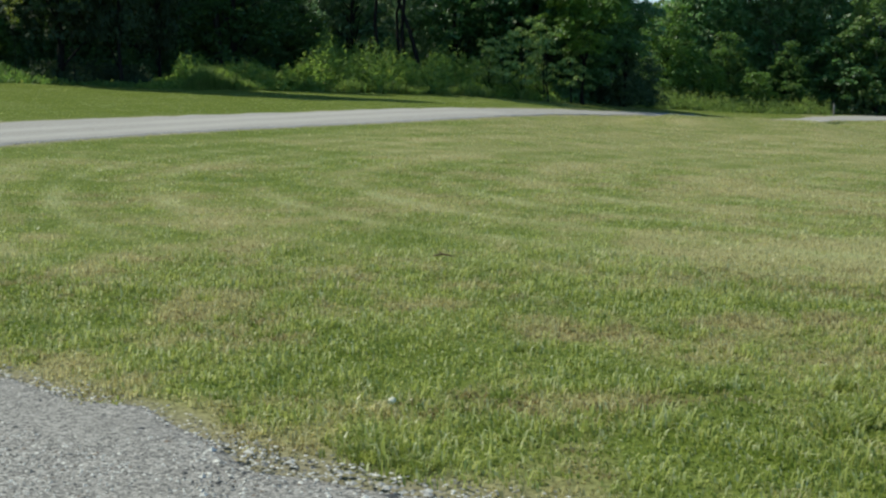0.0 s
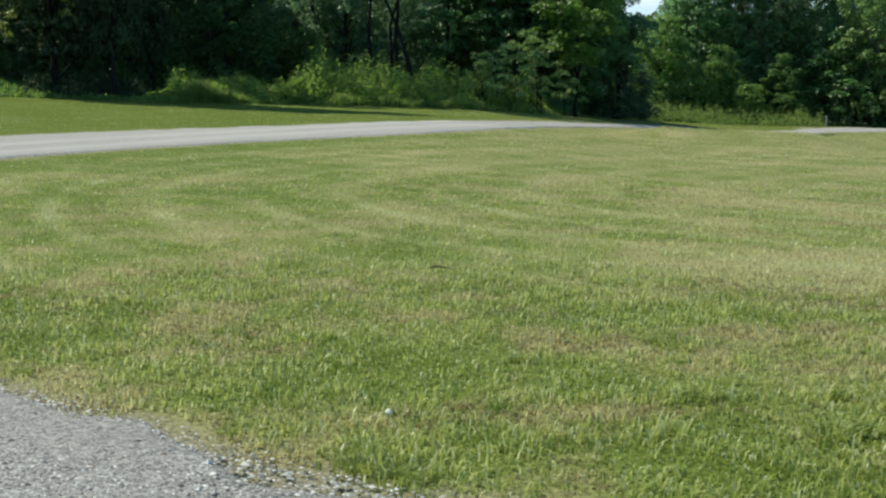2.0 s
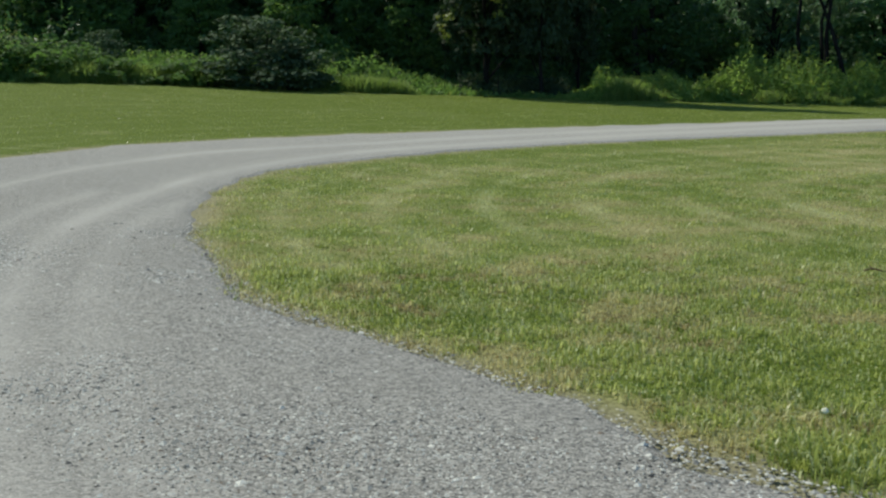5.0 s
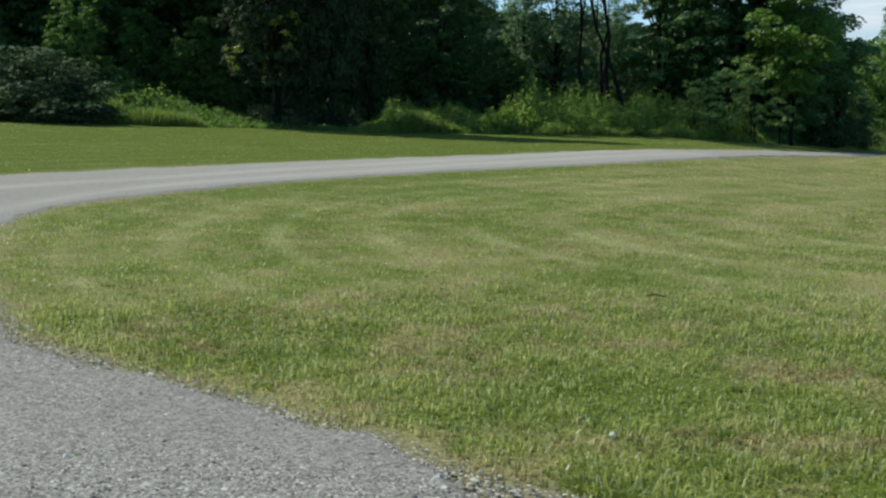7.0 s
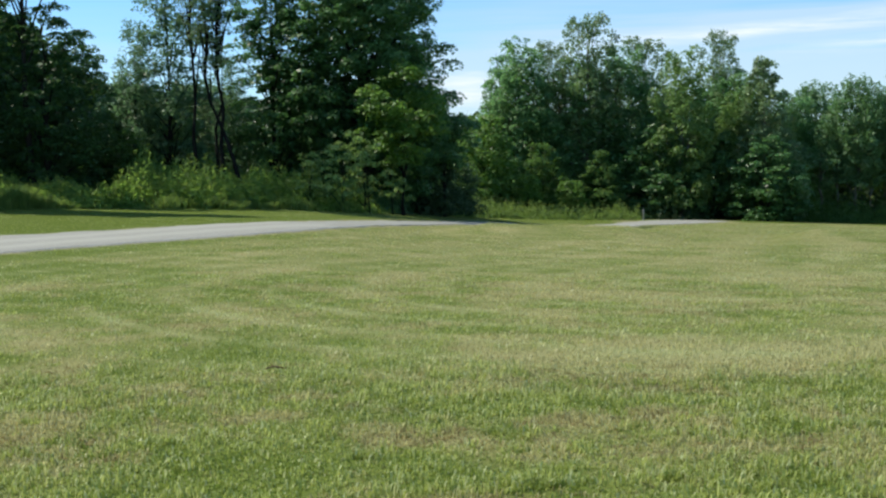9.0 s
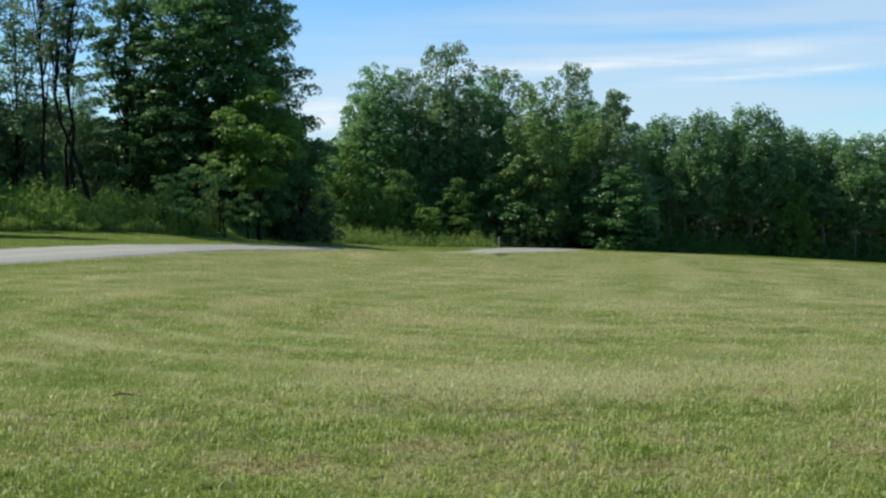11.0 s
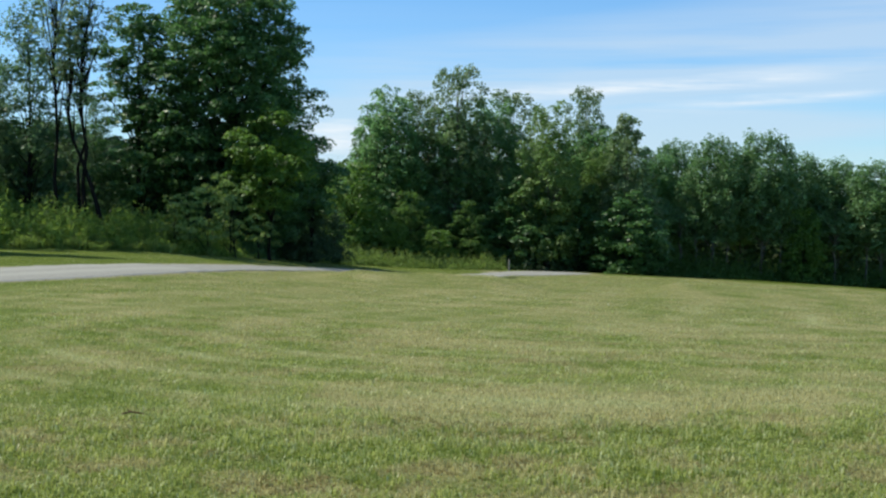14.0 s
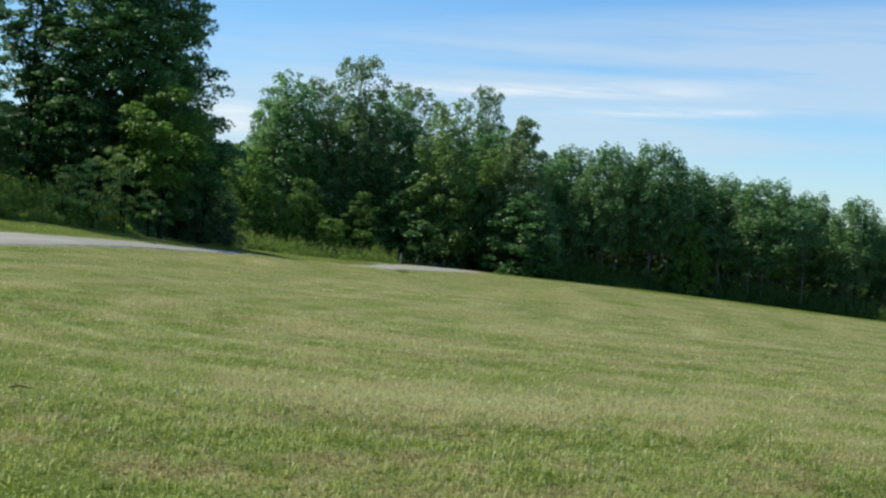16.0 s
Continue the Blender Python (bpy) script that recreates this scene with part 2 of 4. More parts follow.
def leaf_material(name, dark, light, odd, glow=0.36, gloss=0.5):
    """Leaves of two greens by chance, a few of an odd colour, letting some light through."""
    m, n, l, p = material(name)
    g = n.new("ShaderNodeNewGeometry")
    rnd = g.outputs["Random Per Island"]
    col = mix(n, l, rnd, dark, light)
    col = mix(n, l, ramp(n, l, rnd, 0.955, 0.965), col, odd)
    col = mix(n, l, ramp(n, l, place(n, l, 0.55, 3.0), 0.42, 0.66), col, mix(n, l, 0.5, dark, col))
    l.new(col, p.inputs["Base Color"])
    p.inputs["Roughness"].default_value = gloss
    p.inputs["Specular IOR Level"].default_value = 0.5
    tr = n.new("ShaderNodeBsdfTranslucent")
    l.new(mix(n, l, 0.5, col, (light[0] * 1.05, light[1] * 1.2, light[2] * 0.9)), tr.inputs["Color"])
    ms = node(n, "ShaderNodeMixShader", Fac=glow)
    l.new(p.outputs["BSDF"], ms.inputs[1])
    l.new(tr.outputs["BSDF"], ms.inputs[2])
    l.new(ms.outputs["Shader"], n["Material Output"].inputs["Surface"])
    return m


def plain_material(name, a, b, scale, rough=0.85, stretch=(1, 1, 1), relief=0.01):
    m, n, l, p = material(name)
    f = place(n, l, scale, 7.0, stretch)
    l.new(mix(n, l, ramp(n, l, f, 0.3, 0.7), a, b), p.inputs["Base Color"])
    p.inputs["Roughness"].default_value = rough
    p.inputs["Specular IOR Level"].default_value = 0.15
    bump(n, l, p, f, 0.8, relief)
    return m


TURF, BLADES, GRAVEL = thatch_material(), blade_material(), gravel_material()
BARK_DARK = plain_material("dark_bark", (0.007, 0.006, 0.005), (0.020, 0.018, 0.015), 6.0, 0.9, (1, 1, 0.15), 0.04)
BARK = plain_material("grey_bark", (0.018, 0.016, 0.012), (0.058, 0.052, 0.042), 6.0, 0.9, (1, 1, 0.15), 0.04)
BARK_PALE = plain_material("pale_bark", (0.085, 0.078, 0.062), (0.24, 0.22, 0.18), 5.0, 0.9, (1, 1, 0.3), 0.03)
TWIG = plain_material("dead_twig", (0.06, 0.036, 0.022), (0.16, 0.10, 0.06), 30.0)
POST_WOOD = plain_material("weathered_post", (0.18, 0.17, 0.15), (0.36, 0.34, 0.31), 20.0)
PETAL = plain_material("seed_head", (0.58, 0.56, 0.42), (0.78, 0.75, 0.58), 60.0)
LEAF_MAPLE = leaf_material("maple_leaves", (0.026, 0.078, 0.030), (0.185, 0.355, 0.120), (0.19, 0.28, 0.07), 0.40, 0.42)
LEAF_YOUNG = leaf_material("young_maple_leaves", (0.060, 0.140, 0.026), (0.230, 0.375, 0.075), (0.27, 0.32, 0.06), 0.45)
LEAF_BUSH = leaf_material("bush_leaves", (0.050, 0.115, 0.028), (0.165, 0.285, 0.068), (0.22, 0.27, 0.05), 0.5, 0.75)
LEAF_YELLOW = leaf_material("yellowing_leaves", (0.14, 0.19, 0.03), (0.30, 0.34, 0.05), (0.35, 0.30, 0.05), 0.4)
LEAF_TIER = leaf_material("dogwood_leaves", (0.11, 0.185, 0.05), (0.37, 0.49, 0.16), (0.34, 0.40, 0.16), 0.48)
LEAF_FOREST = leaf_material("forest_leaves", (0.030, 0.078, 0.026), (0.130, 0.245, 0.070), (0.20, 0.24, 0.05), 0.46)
LEAF_COPSE = leaf_material("copse_leaves", (0.055, 0.125, 0.048), (0.285, 0.480, 0.210), (0.28, 0.31, 0.11), 0.55, 0.42)
LEAF_PALE = leaf_material("thin_crown_leaves", (0.105, 0.172, 0.076), (0.285, 0.390, 0.175), (0.2, 0.19, 0.12))
LEAF_LIME = leaf_material("lime_green_leaves", (0.105, 0.180, 0.045), (0.270, 0.410, 0.130), (0.30, 0.33, 0.09), 0.4)
# pale bluish green, with the haze before these crowns mixed into it
LEAF_MIST = leaf_material("willowy_leaves", (0.075, 0.150, 0.080), (0.215, 0.345, 0.185), (0.22, 0.28, 0.14), 0.5)
# its dark end is raised to give the haze of 80 m distance
LEAF_ASPEN = leaf_material("aspen_leaves", (0.075, 0.152, 0.062), (0.225, 0.385, 0.155), (0.19, 0.23, 0.08))
LEAF_OLIVE = leaf_material("silvery_shrub_leaves", (0.034, 0.070, 0.026), (0.086, 0.142, 0.055), (0.12, 0.16, 0.09), 0.2, 0.85)
LEAF_WEED = leaf_material("weed_leaves", (0.085, 0.165, 0.036), (0.370, 0.490, 0.115), (0.46, 0.42, 0.11), 0.6, 0.6)
LEAF_BRAKE = leaf_material("green_weed_leaves", (0.060, 0.130, 0.030), (0.225, 0.350, 0.085), (0.36, 0.36, 0.10), 0.55, 0.65)
LEAF_PLUME = leaf_material("goldenrod_plumes", (0.26, 0.27, 0.06), (0.50, 0.46, 0.10), (0.55, 0.45, 0.06), 0.3, 0.8)
LEAF_ROUGH = leaf_material("rough_grass_leaves", (0.095, 0.155, 0.034), (0.300, 0.390, 0.100), (0.38, 0.36, 0.14), 0.5, 0.7)
# near-black green: the deep shade under the wood's edge is put into this colour
LEAF_SHADE = leaf_material("shade_dark_leaves", (0.016, 0.036, 0.013), (0.046, 0.082, 0.027), (0.06, 0.09, 0.03), 0.25, 0.85)
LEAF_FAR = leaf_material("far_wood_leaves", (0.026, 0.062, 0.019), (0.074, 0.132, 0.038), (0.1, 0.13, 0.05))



# ---- shape of the land ----
AZ = np.array([-60.0, -37, -32, -27, -22, -16, -11, -6, -1, 3, 6, 9, 12, 18, 24, 30, 36, 41, 60])
BASE_EL = np.array([-0.5, -0.53, -0.75, -1.05, -1.35, -1.7, -1.9, -2.08, -2.18, -2.28, -2.45, -2.85, -3.02, -3.03, -3.15, -3.35, -3.6, -3.85, -4.2])
BASE_D = np.array([40.0, 40, 41, 42, 42, 43, 43, 44, 44.5, 45.5, 48, 57, 67, 72, 78, 84, 88, 88, 88])
EYE = 1.6
SLOPE = (EYE + BASE_D * np.tan(np.radians(BASE_EL))) / (BASE_D - 14.0)


def land(x, y):
    """Height of the ground: level round the bend, rising gently to one side and falling away to the other."""
    x, y = np.asarray(x, float), np.asarray(y, float)
    r = np.hypot(x, y)
    az = np.degrees(np.arctan2(x, y))
    k = sum(np.interp(az + d, AZ, SLOPE) for d in (-4, -2, 0, 2, 4)) / 5
    k = k * np.clip((150 - np.abs(az)) / 80, 0, 1)
    reach = np.minimum(r, np.interp(az, AZ, BASE_D) + 12)
    soft = 3.0 * np.log1p(np.exp(np.clip((reach - 14.0) / 3.0, -30, 30)))
    z = k * soft
    # a low swell in the lawn hides parts of the drive beyond it
    swell = 0.30 * np.clip((az - 9.7) / 1.7, 0, 1) * np.clip((19.9 - az) / 2.2, 0, 1) + 0.30 * np.clip((az - 24.0) / 2.0, 0, 1) * np.clip((80 - az) / 20, 0, 1)
    # and behind it a shallow dip
    dip = 0.26 * np.clip((az - 12.4) / 1.5, 0, 1) * np.clip((18.6 - az) / 1.0, 0, 1)
    z = z - dip * np.exp(-((r - 49) / 4.5) ** 2)
    return z + swell * np.exp(-((r - 37) / 4.5) ** 2)
# ---- building helpers ----
def np_mesh(name, verts, faces, mats, fields=None, smooth=False):
    """A mesh from an array of corners and an array of faces that all have as many corners."""
    me = bpy.data.meshes.new(name)
    verts, faces = np.asarray(verts, np.float32), np.asarray(faces, np.int32)
    count, sides = faces.shape
    me.vertices.add(len(verts))
    me.vertices.foreach_set("co", verts.ravel())
    me.loops.add(count * sides)
    me.loops.foreach_set("vertex_index", faces.ravel())
    me.polygons.add(count)
    me.polygons.foreach_set("loop_start", np.arange(0, count * sides, sides, dtype=np.int32))
    me.polygons.foreach_set("use_smooth", np.full(count, smooth))
    for key, values in (fields or {}).items():
        me.attributes.new(key, "FLOAT", "POINT").data.foreach_set("value", np.asarray(values, np.float32))
    me.materials.append(mats)
    me.update(calc_edges=True)
    return me


def part(name, me, parent, label=""):
    ob = new(name, me)
    ob.parent = parent
    return tagged(ob, label=label)


LATTICE = np.random.RandomState(7).rand(64, 256, 256)


def soft_noise(x, y, seed=0):
    """Smooth noise from 0 to 1 with bumps one unit wide."""
    x, y = np.asarray(x, float), np.asarray(y, float)
    ix, iy = np.floor(x).astype(int), np.floor(y).astype(int)
    u, v = x - ix, y - iy
    u, v = u * u * (3 - 2 * u), v * v * (3 - 2 * v)
    g = LATTICE[seed % 64]
    a, b = g[ix % 256, iy % 256], g[(ix + 1) % 256, iy % 256]
    c, d = g[ix % 256, (iy + 1) % 256], g[(ix + 1) % 256, (iy + 1) % 256]
    return (a * (1 - u) + b * u) * (1 - v) + (c * (1 - u) + d * u) * v


def curve_through(points, count):
    """A smooth line (Catmull-Rom) through points of the plan, in even steps."""
    p = np.array([points[0], *points, points[-1]], float)
    out = []
    for i in range(1, len(p) - 2):
        for u in np.linspace(0, 1, 30, endpoint=False):
            out.append(0.5 * (2 * p[i] + (p[i + 1] - p[i - 1]) * u + (2 * p[i - 1] - 5 * p[i] + 4 * p[i + 1] - p[i + 2]) * u * u
                              + (3 * p[i] - p[i - 1] - 3 * p[i + 1] + p[i + 2]) * u ** 3))
    out = np.array(out + [p[-1]])
    s = np.concatenate([[0], np.cumsum(np.hypot(*np.diff(out, axis=0).T))])
    q = np.linspace(0, s[-1], count)
    return np.stack([np.interp(q, s, out[:, 0]), np.interp(q, s, out[:, 1])], 1)


# the two edges of the drive, which bends back on itself round the lawn
INNER = curve_through([(60, -2), (30, 0.6), (12, 2.2), (4, 3.2), (0, 4.4), (-1.1, 5.35), (-2.4, 6.3), (-3.4, 7.0), (-4.1, 7.75), (-5.3, 9.35), (-5.9, 10.3), (-6.5, 11.6),
                       (-7.2, 13.3), (-7.5, 15.0), (-7.25, 16.8), (-6.45, 18.8), (-5.4, 20.8), (-4.15, 22.6), (-2.5, 24.6), (-0.6, 26.7), (0.95, 28.9), (2.53, 32.3), (4.5, 36.8), (5.9, 39.6), (7.6, 43.2), (10.2, 46.2),
                       (13.2, 48.4), (16.4, 50.8), (19.0, 52.9), (22.3, 57.4), (25.2, 61.6)], 420)
OUTER = curve_through([(60, -9), (30, -6), (12, -3.4), (0, -2.6), (-6, -1.2), (-9.6, 2.0), (-11.2, 6.5), (-11.9, 11), (-11.8, 15.2), (-11.4, 17.2), (-10.8, 18.7), (-9.6, 20.9), (-7.4, 24.3),
                       (-4.9, 27.6), (-2.9, 29.7), (-1.5, 31.6), (0.2, 33.4), (1.9, 35.3), (4.0, 38.9), (6.7, 44.0), (10.0, 50.0), (13.4, 52.0), (16.0, 53.2), (18.6, 57.8), (21.5, 62.8), (24.4, 64.4), (25.6, 62.4)], 420)


def away(x, y, line):
    """Distance of many points of the plan to a line."""
    best = np.full(len(x), 1e9)
    a, d = line[:-1], np.diff(line, axis=0)
    l2 = (d ** 2).sum(1)
    for i in range(len(a)):
        t = np.clip(((x - a[i, 0]) * d[i, 0] + (y - a[i, 1]) * d[i, 1]) / l2[i], 0, 1)
        best = np.minimum(best, (x - a[i, 0] - t * d[i, 0]) ** 2 + (y - a[i, 1] - t * d[i, 1]) ** 2)
    return np.sqrt(best)


def inside(x, y, loop):
    odd = np.zeros(len(x), bool)
    for (x0, y0), (x1, y1) in zip(loop, np.roll(loop, -1, axis=0)):
        if y0 != y1:
            odd ^= ((y0 > y) != (y1 > y)) & (x < (x1 - x0) * (y - y0) / (y1 - y0) + x0)
    return odd


# the plan on a fine grid: distance to the drive's edges, negative on the gravel
GX, GY, STEP = np.arange(-40, 62, 0.2), np.arange(-12, 76, 0.2), 0.2
gx, gy = (a.ravel() for a in np.meshgrid(GX, GY, indexing="ij"))
loop = np.concatenate([INNER, OUTER[::-1]])
on_drive = inside(gx, gy, loop)
to_edge = np.minimum(away(gx, gy, INNER[::3]), away(gx, gy, OUTER[::3]))
EDGE = np.where(on_drive, -to_edge, to_edge).reshape(len(GX), len(GY))
# the mower's rounds: like the distance to the bend, with the corners rounded off
apex = int(np.argmin(INNER[:, 0] + 0.2 * np.abs(INNER[:, 1] - 15)))
near_leg, far_leg = away(gx, gy, INNER[:apex:3]), away(gx, gy, INNER[apex::3])
ROUNDS = (-np.log(np.exp(-1.4 * near_leg) + np.exp(-1.4 * far_leg)) / 1.4).reshape(len(GX), len(GY))


def from_edge(x, y, EDGE=EDGE):
    """Metres from the drive's nearest edge, negative on the gravel; or another grid of the plan."""
    u, v = np.clip((x - GX[0]) / STEP, 0, len(GX) - 1.001), np.clip((y - GY[0]) / STEP, 0, len(GY) - 1.001)
    i, j = u.astype(int), v.astype(int)
    u, v = u - i, v - j
    return (EDGE[i, j] * (1 - u) + EDGE[i + 1, j] * u) * (1 - v) + (EDGE[i, j + 1] * (1 - u) + EDGE[i + 1, j + 1] * u) * v


def swath(x, y):
    """The pale broken lines that the mower's rounds have left."""
    bend = from_edge(x, y, ROUNDS) + 0.5 * soft_noise(x / 5.0, y / 5.0, 4)
    line = np.exp(8.0 * (np.cos(bend * 2 * np.pi / 1.05) - 1))
    # where the rounds turn back the clippings lie thickest
    crease = np.exp(-((y - 13.0 - 0.03 * x) / 0.55) ** 2) * np.clip((6.5 - np.abs(x - 0.5)) / 2, 0, 1)
    patchy = np.clip(1.8 * soft_noise(x / 1.6, y / 1.6, 5) - 0.1, 0, 1) * (0.5 + soft_noise(x / 0.12, y / 0.12, 15))
    reach = np.clip((np.hypot(x, y) - 6.5) / 4, 0.12, 1) * np.clip((40 - np.hypot(x, y)) / 18, 0.4, 1)
    return np.clip(line * np.clip(from_edge(x, y), 0, 1) * reach * (0.75 * patchy + 0.9 * crease), 0, 1)


def bleached(x, y):
    """Pale clippings on the mower's rounds and the scorched patch of the lawn."""
    scorch = 0.3 * np.exp(-((x - 3.1) / 1.8) ** 2 - ((y - 9.25) / 0.9) ** 2) + 0.15 * np.exp(-((x - 6.3) / 2.2) ** 2 - ((y - 9.9) / 0.9) ** 2) + 0.25 * np.exp(-((x - 7.6) / 1.6) ** 2 - ((y - 16.4) / 0.5) ** 2)
    return np.clip(0.8 * swath(x, y) + scorch * (0.4 + 1.1 * soft_noise(x / 0.2, y / 0.2, 16)), 0, 1)


def thatchy(x, y):
    """Brown patches of worn turf, a foot or two across, in the lawn within the bend."""
    worn = soft_noise(x / 0.62, y / 0.42, 31) + 0.35 * (soft_noise(x / 0.17, y / 0.17, 33) - 0.5)
    return np.clip(2.4 * worn - 1.15, 0, 1) * np.clip((20 - np.hypot(x, y)) / 8, 0, 1)


def sprouts(x, y):
    """Handfuls of fresh bright grass that grow faster than the rest."""
    return np.clip(4.0 * soft_noise(x / 0.15, y / 0.15, 32) - 2.5, 0, 1) * np.clip((16 - np.hypot(x, y)) / 6, 0, 1)


def dryness(x, y):
    """How far the turf has dried: patches, the passes of the mower, and a straw-coloured rim along the gravel."""
    e = from_edge(x, y)
    d = 0.42 * soft_noise(x / 2.1, y / 2.1, 1) + 0.78 * soft_noise(x / 0.45, y / 0.45, 2) + 0.62 * soft_noise(x / 0.24, y / 0.24, 3) - 0.70
    d += 0.4 * swath(x, y)
    for cx, cy, rx, ry, turn, much in ((3.2, 9.3, 1.6, 0.8, -0.15, 1.2), (5.2, 9.4, 1.4, 0.6, 0.1, 0.45), (2.4, 7.5, 2.2, 0.45, 0.0, -0.35), (7.2, 16.2, 1.5, 0.5, -0.3, 0.45), (4.2, 12.4, 2.6, 0.5, -0.1, 0.2),
                                       (6.5, 22.6, 1.2, 0.5, -0.2, 0.5), (1.8, 7.0, 1.4, 0.35, 0.1, 0.2), (-4.9, 15.3, 0.5, 0.5, 0, 0.3)):
        u, v = (x - cx) * math.cos(turn) + (y - cy) * math.sin(turn), (y - cy) * math.cos(turn) - (x - cx) * math.sin(turn)
        d += much * np.exp(-(u / rx) ** 2 - (v / ry) ** 2)
    d += 0.55 * np.exp(-(np.clip(e, 0, 9) / 0.22) ** 2)
    d += 0.40 * thatchy(x, y) - 0.45 * sprouts(x, y)
    # the lawn beyond the drive lies fresher than the one within the bend
    beyond = away(x, y, OUTER[::6]) < away(x, y, INNER[::6])
    d -= 0.75 * beyond * (y > 0) * np.clip(e, 0, 1)
    lines = np.exp(6.0 * (np.cos(e * 2 * np.pi / 1.15) - 1)) * np.clip(1.7 * soft_noise(x / 3.5, y / 2.0, 14) - 0.5, 0, 1)
    d += 0.85 * lines * beyond * (y > 0)
    # wheel marks of the mower lie across it, the shading of their furrows put into the colour
    marks = soft_noise(np.degrees(np.arctan2(x, y)) / 2.2 + y / 9, np.hypot(x, y) / 0.55, 34)
    d += 0.9 * (marks - 0.55) * beyond * (y > 0) * np.clip(e / 2, 0, 1)
    d += 0.1 * np.clip((x + 1) / 4, 0, 1)
    d -= 0.36 * np.clip((3.0 - x) / 7, 0, 1) * np.clip((np.hypot(x, y) - 9) / 8, 0, 1)
    # passes up and down lie light and dark in turn
    bend = from_edge(x, y, ROUNDS) + 0.5 * soft_noise(x / 5.0, y / 5.0, 4)
    d += 0.13 * np.cos(bend * 2 * np.pi / 2.1) * np.clip((np.hypot(x, y) - 7) / 6, 0, 1)
    # greener on the near side of the bend
    d -= 0.08 * np.clip((2.0 - x) / 3, 0, 1) * np.clip((11 - y) / 3, 0, 1) * np.clip(e / 0.8, 0, 1)
    d += 0.34 * np.clip((np.hypot(x, y) - 5) / 13, 0, 1) - 0.08
    return np.clip(d, -0.6, 1.2)

# ---- ground and drive ----
rings = np.concatenate([np.arange(0.5, 34, 0.3), np.arange(34, 62, 0.5), np.geomspace(62, 1500, 36)])
spokes = np.radians(np.arange(0, 360, 1.0))
rr, ss = np.meshgrid(rings, spokes, indexing="ij")
gx, gy = (rr * np.sin(ss)).ravel(), (rr * np.cos(ss)).ravel()
gz = land(gx, gy) - np.clip(-from_edge(gx, gy) * 0.1, 0, 0.04)
n_r, n_s = rr.shape
i, j = (a.ravel() for a in np.meshgrid(np.arange(n_r - 1), np.arange(n_s), indexing="ij"))
quads = np.stack([i * n_s + j, i * n_s + (j + 1) % n_s, (i + 1) * n_s + (j + 1) % n_s, (i + 1) * n_s + j], 1)
verts = np.concatenate([np.stack([gx, gy, gz], 1), [[0, 0, -0.04]]])

ground = new("ground", np_mesh("ground", verts, quads[:, ::-1], TURF, {"dry": dryness(verts[:, 0], verts[:, 1]), "pale": bleached(verts[:, 0], verts[:, 1]), "rim": np.exp(-(np.clip(from_edge(verts[:, 0], verts[:, 1]), 0, 9) / 0.14) ** 2)}, True))
tagged(ground, "gently sloping mown lawn, green with dry straw-coloured patches", "lawn", kind="structure")

# the drive: a ribbon from edge to edge, with a ragged rim and two worn wheel tracks
across = np.linspace(0, 1, 65)
rough_in = 0.16 * (soft_noise(np.arange(420) / 1.7, np.zeros(420), 8) - 0.5) + 0.12 * (np.random.RandomState(3).rand(420) - 0.5)
rough_out = 0.3 * (soft_noise(np.arange(420) / 1.7, np.zeros(420), 9) - 0.5) + 0.12 * (np.random.RandomState(4).rand(420) - 0.5)
# match the edges so that the ribbon's cross lines stay square to the drive
order = [0]
for k in range(1, len(INNER)):
    near = order[-1] + np.argmin(((OUTER[order[-1]:order[-1] + 14] - INNER[k]) ** 2).sum(1))
    order.append(min(near, len(OUTER) - 1))
order = np.convolve(np.pad(order, 12, mode="edge"), np.ones(25) / 25, "valid")
PAIR = np.stack([np.interp(order, np.arange(420), OUTER[:, c]) for c in (0, 1)], 1)
side = PAIR - INNER
wide = np.hypot(*side.T)
unit = side / wide[:, None]
a_edge, b_edge = INNER + unit * rough_in[:, None], PAIR + unit * rough_out[:, None]
grid = a_edge[:, None] + (b_edge - a_edge)[:, None] * across[None, :, None]
px, py = grid[..., 0].ravel(), grid[..., 1].ravel()
d_in = (across[None] * wide[:, None]).ravel()
rim = np.minimum(d_in, (wide[:, None] * (1 - across[None])).ravel())
pz = land(px, py) + 0.012 + 0.02 * np.clip(rim / 0.5, 0, 1) - 0.03 * (rim < 0.02) + 0.008 * soft_noise(px / 0.6, py / 0.6, 6)
# wheel tracks: pale bands that swing out of the near leg and run together round the bend
RUTS = (([(30, -2.2), (12, -1.0), (4, -0.1), (0.6, 0.7), (-1.5, 2.0), (-2.92, 3.55), (-3.78, 4.56), (-5.02, 6.32), (-6.76, 9.35), (-7.58, 12.16), (-7.95, 14.5), (-7.75, 16.6), (-7.1, 18.9), (-5.0, 22.6), (-1.6, 27.6), (2.0, 32.6)], 0.13, 1.0),
        ([(30, -0.9), (12, 0.4), (4, 1.0), (1.0, 1.5), (-1.0, 2.4), (-2.57, 3.85), (-4.03, 5.77), (-5.39, 7.96), (-6.32, 9.9), (-6.95, 12.0)], 0.12, 0.7),
        ([(-0.4, 0.9), (-2.6, 2.4), (-4.03, 4.56), (-5.46, 6.37), (-7.2, 8.89), (-7.95, 10.6), (-8.3, 12.4)], 0.11, 0.6),
        ([(30, -4.0), (12, -2.4), (2, -1.2), (-1.6, -0.1), (-3.5, 1.5), (-6.2, 4.8), (-8.2, 8.2), (-9.52, 11.68), (-9.85, 14.58), (-9.34, 17.43), (-8.08, 19.5), (-5.9, 23.4), (-2.6, 28.4), (1.0, 33.6)], 0.11, 0.9))
track = np.zeros(len(px))
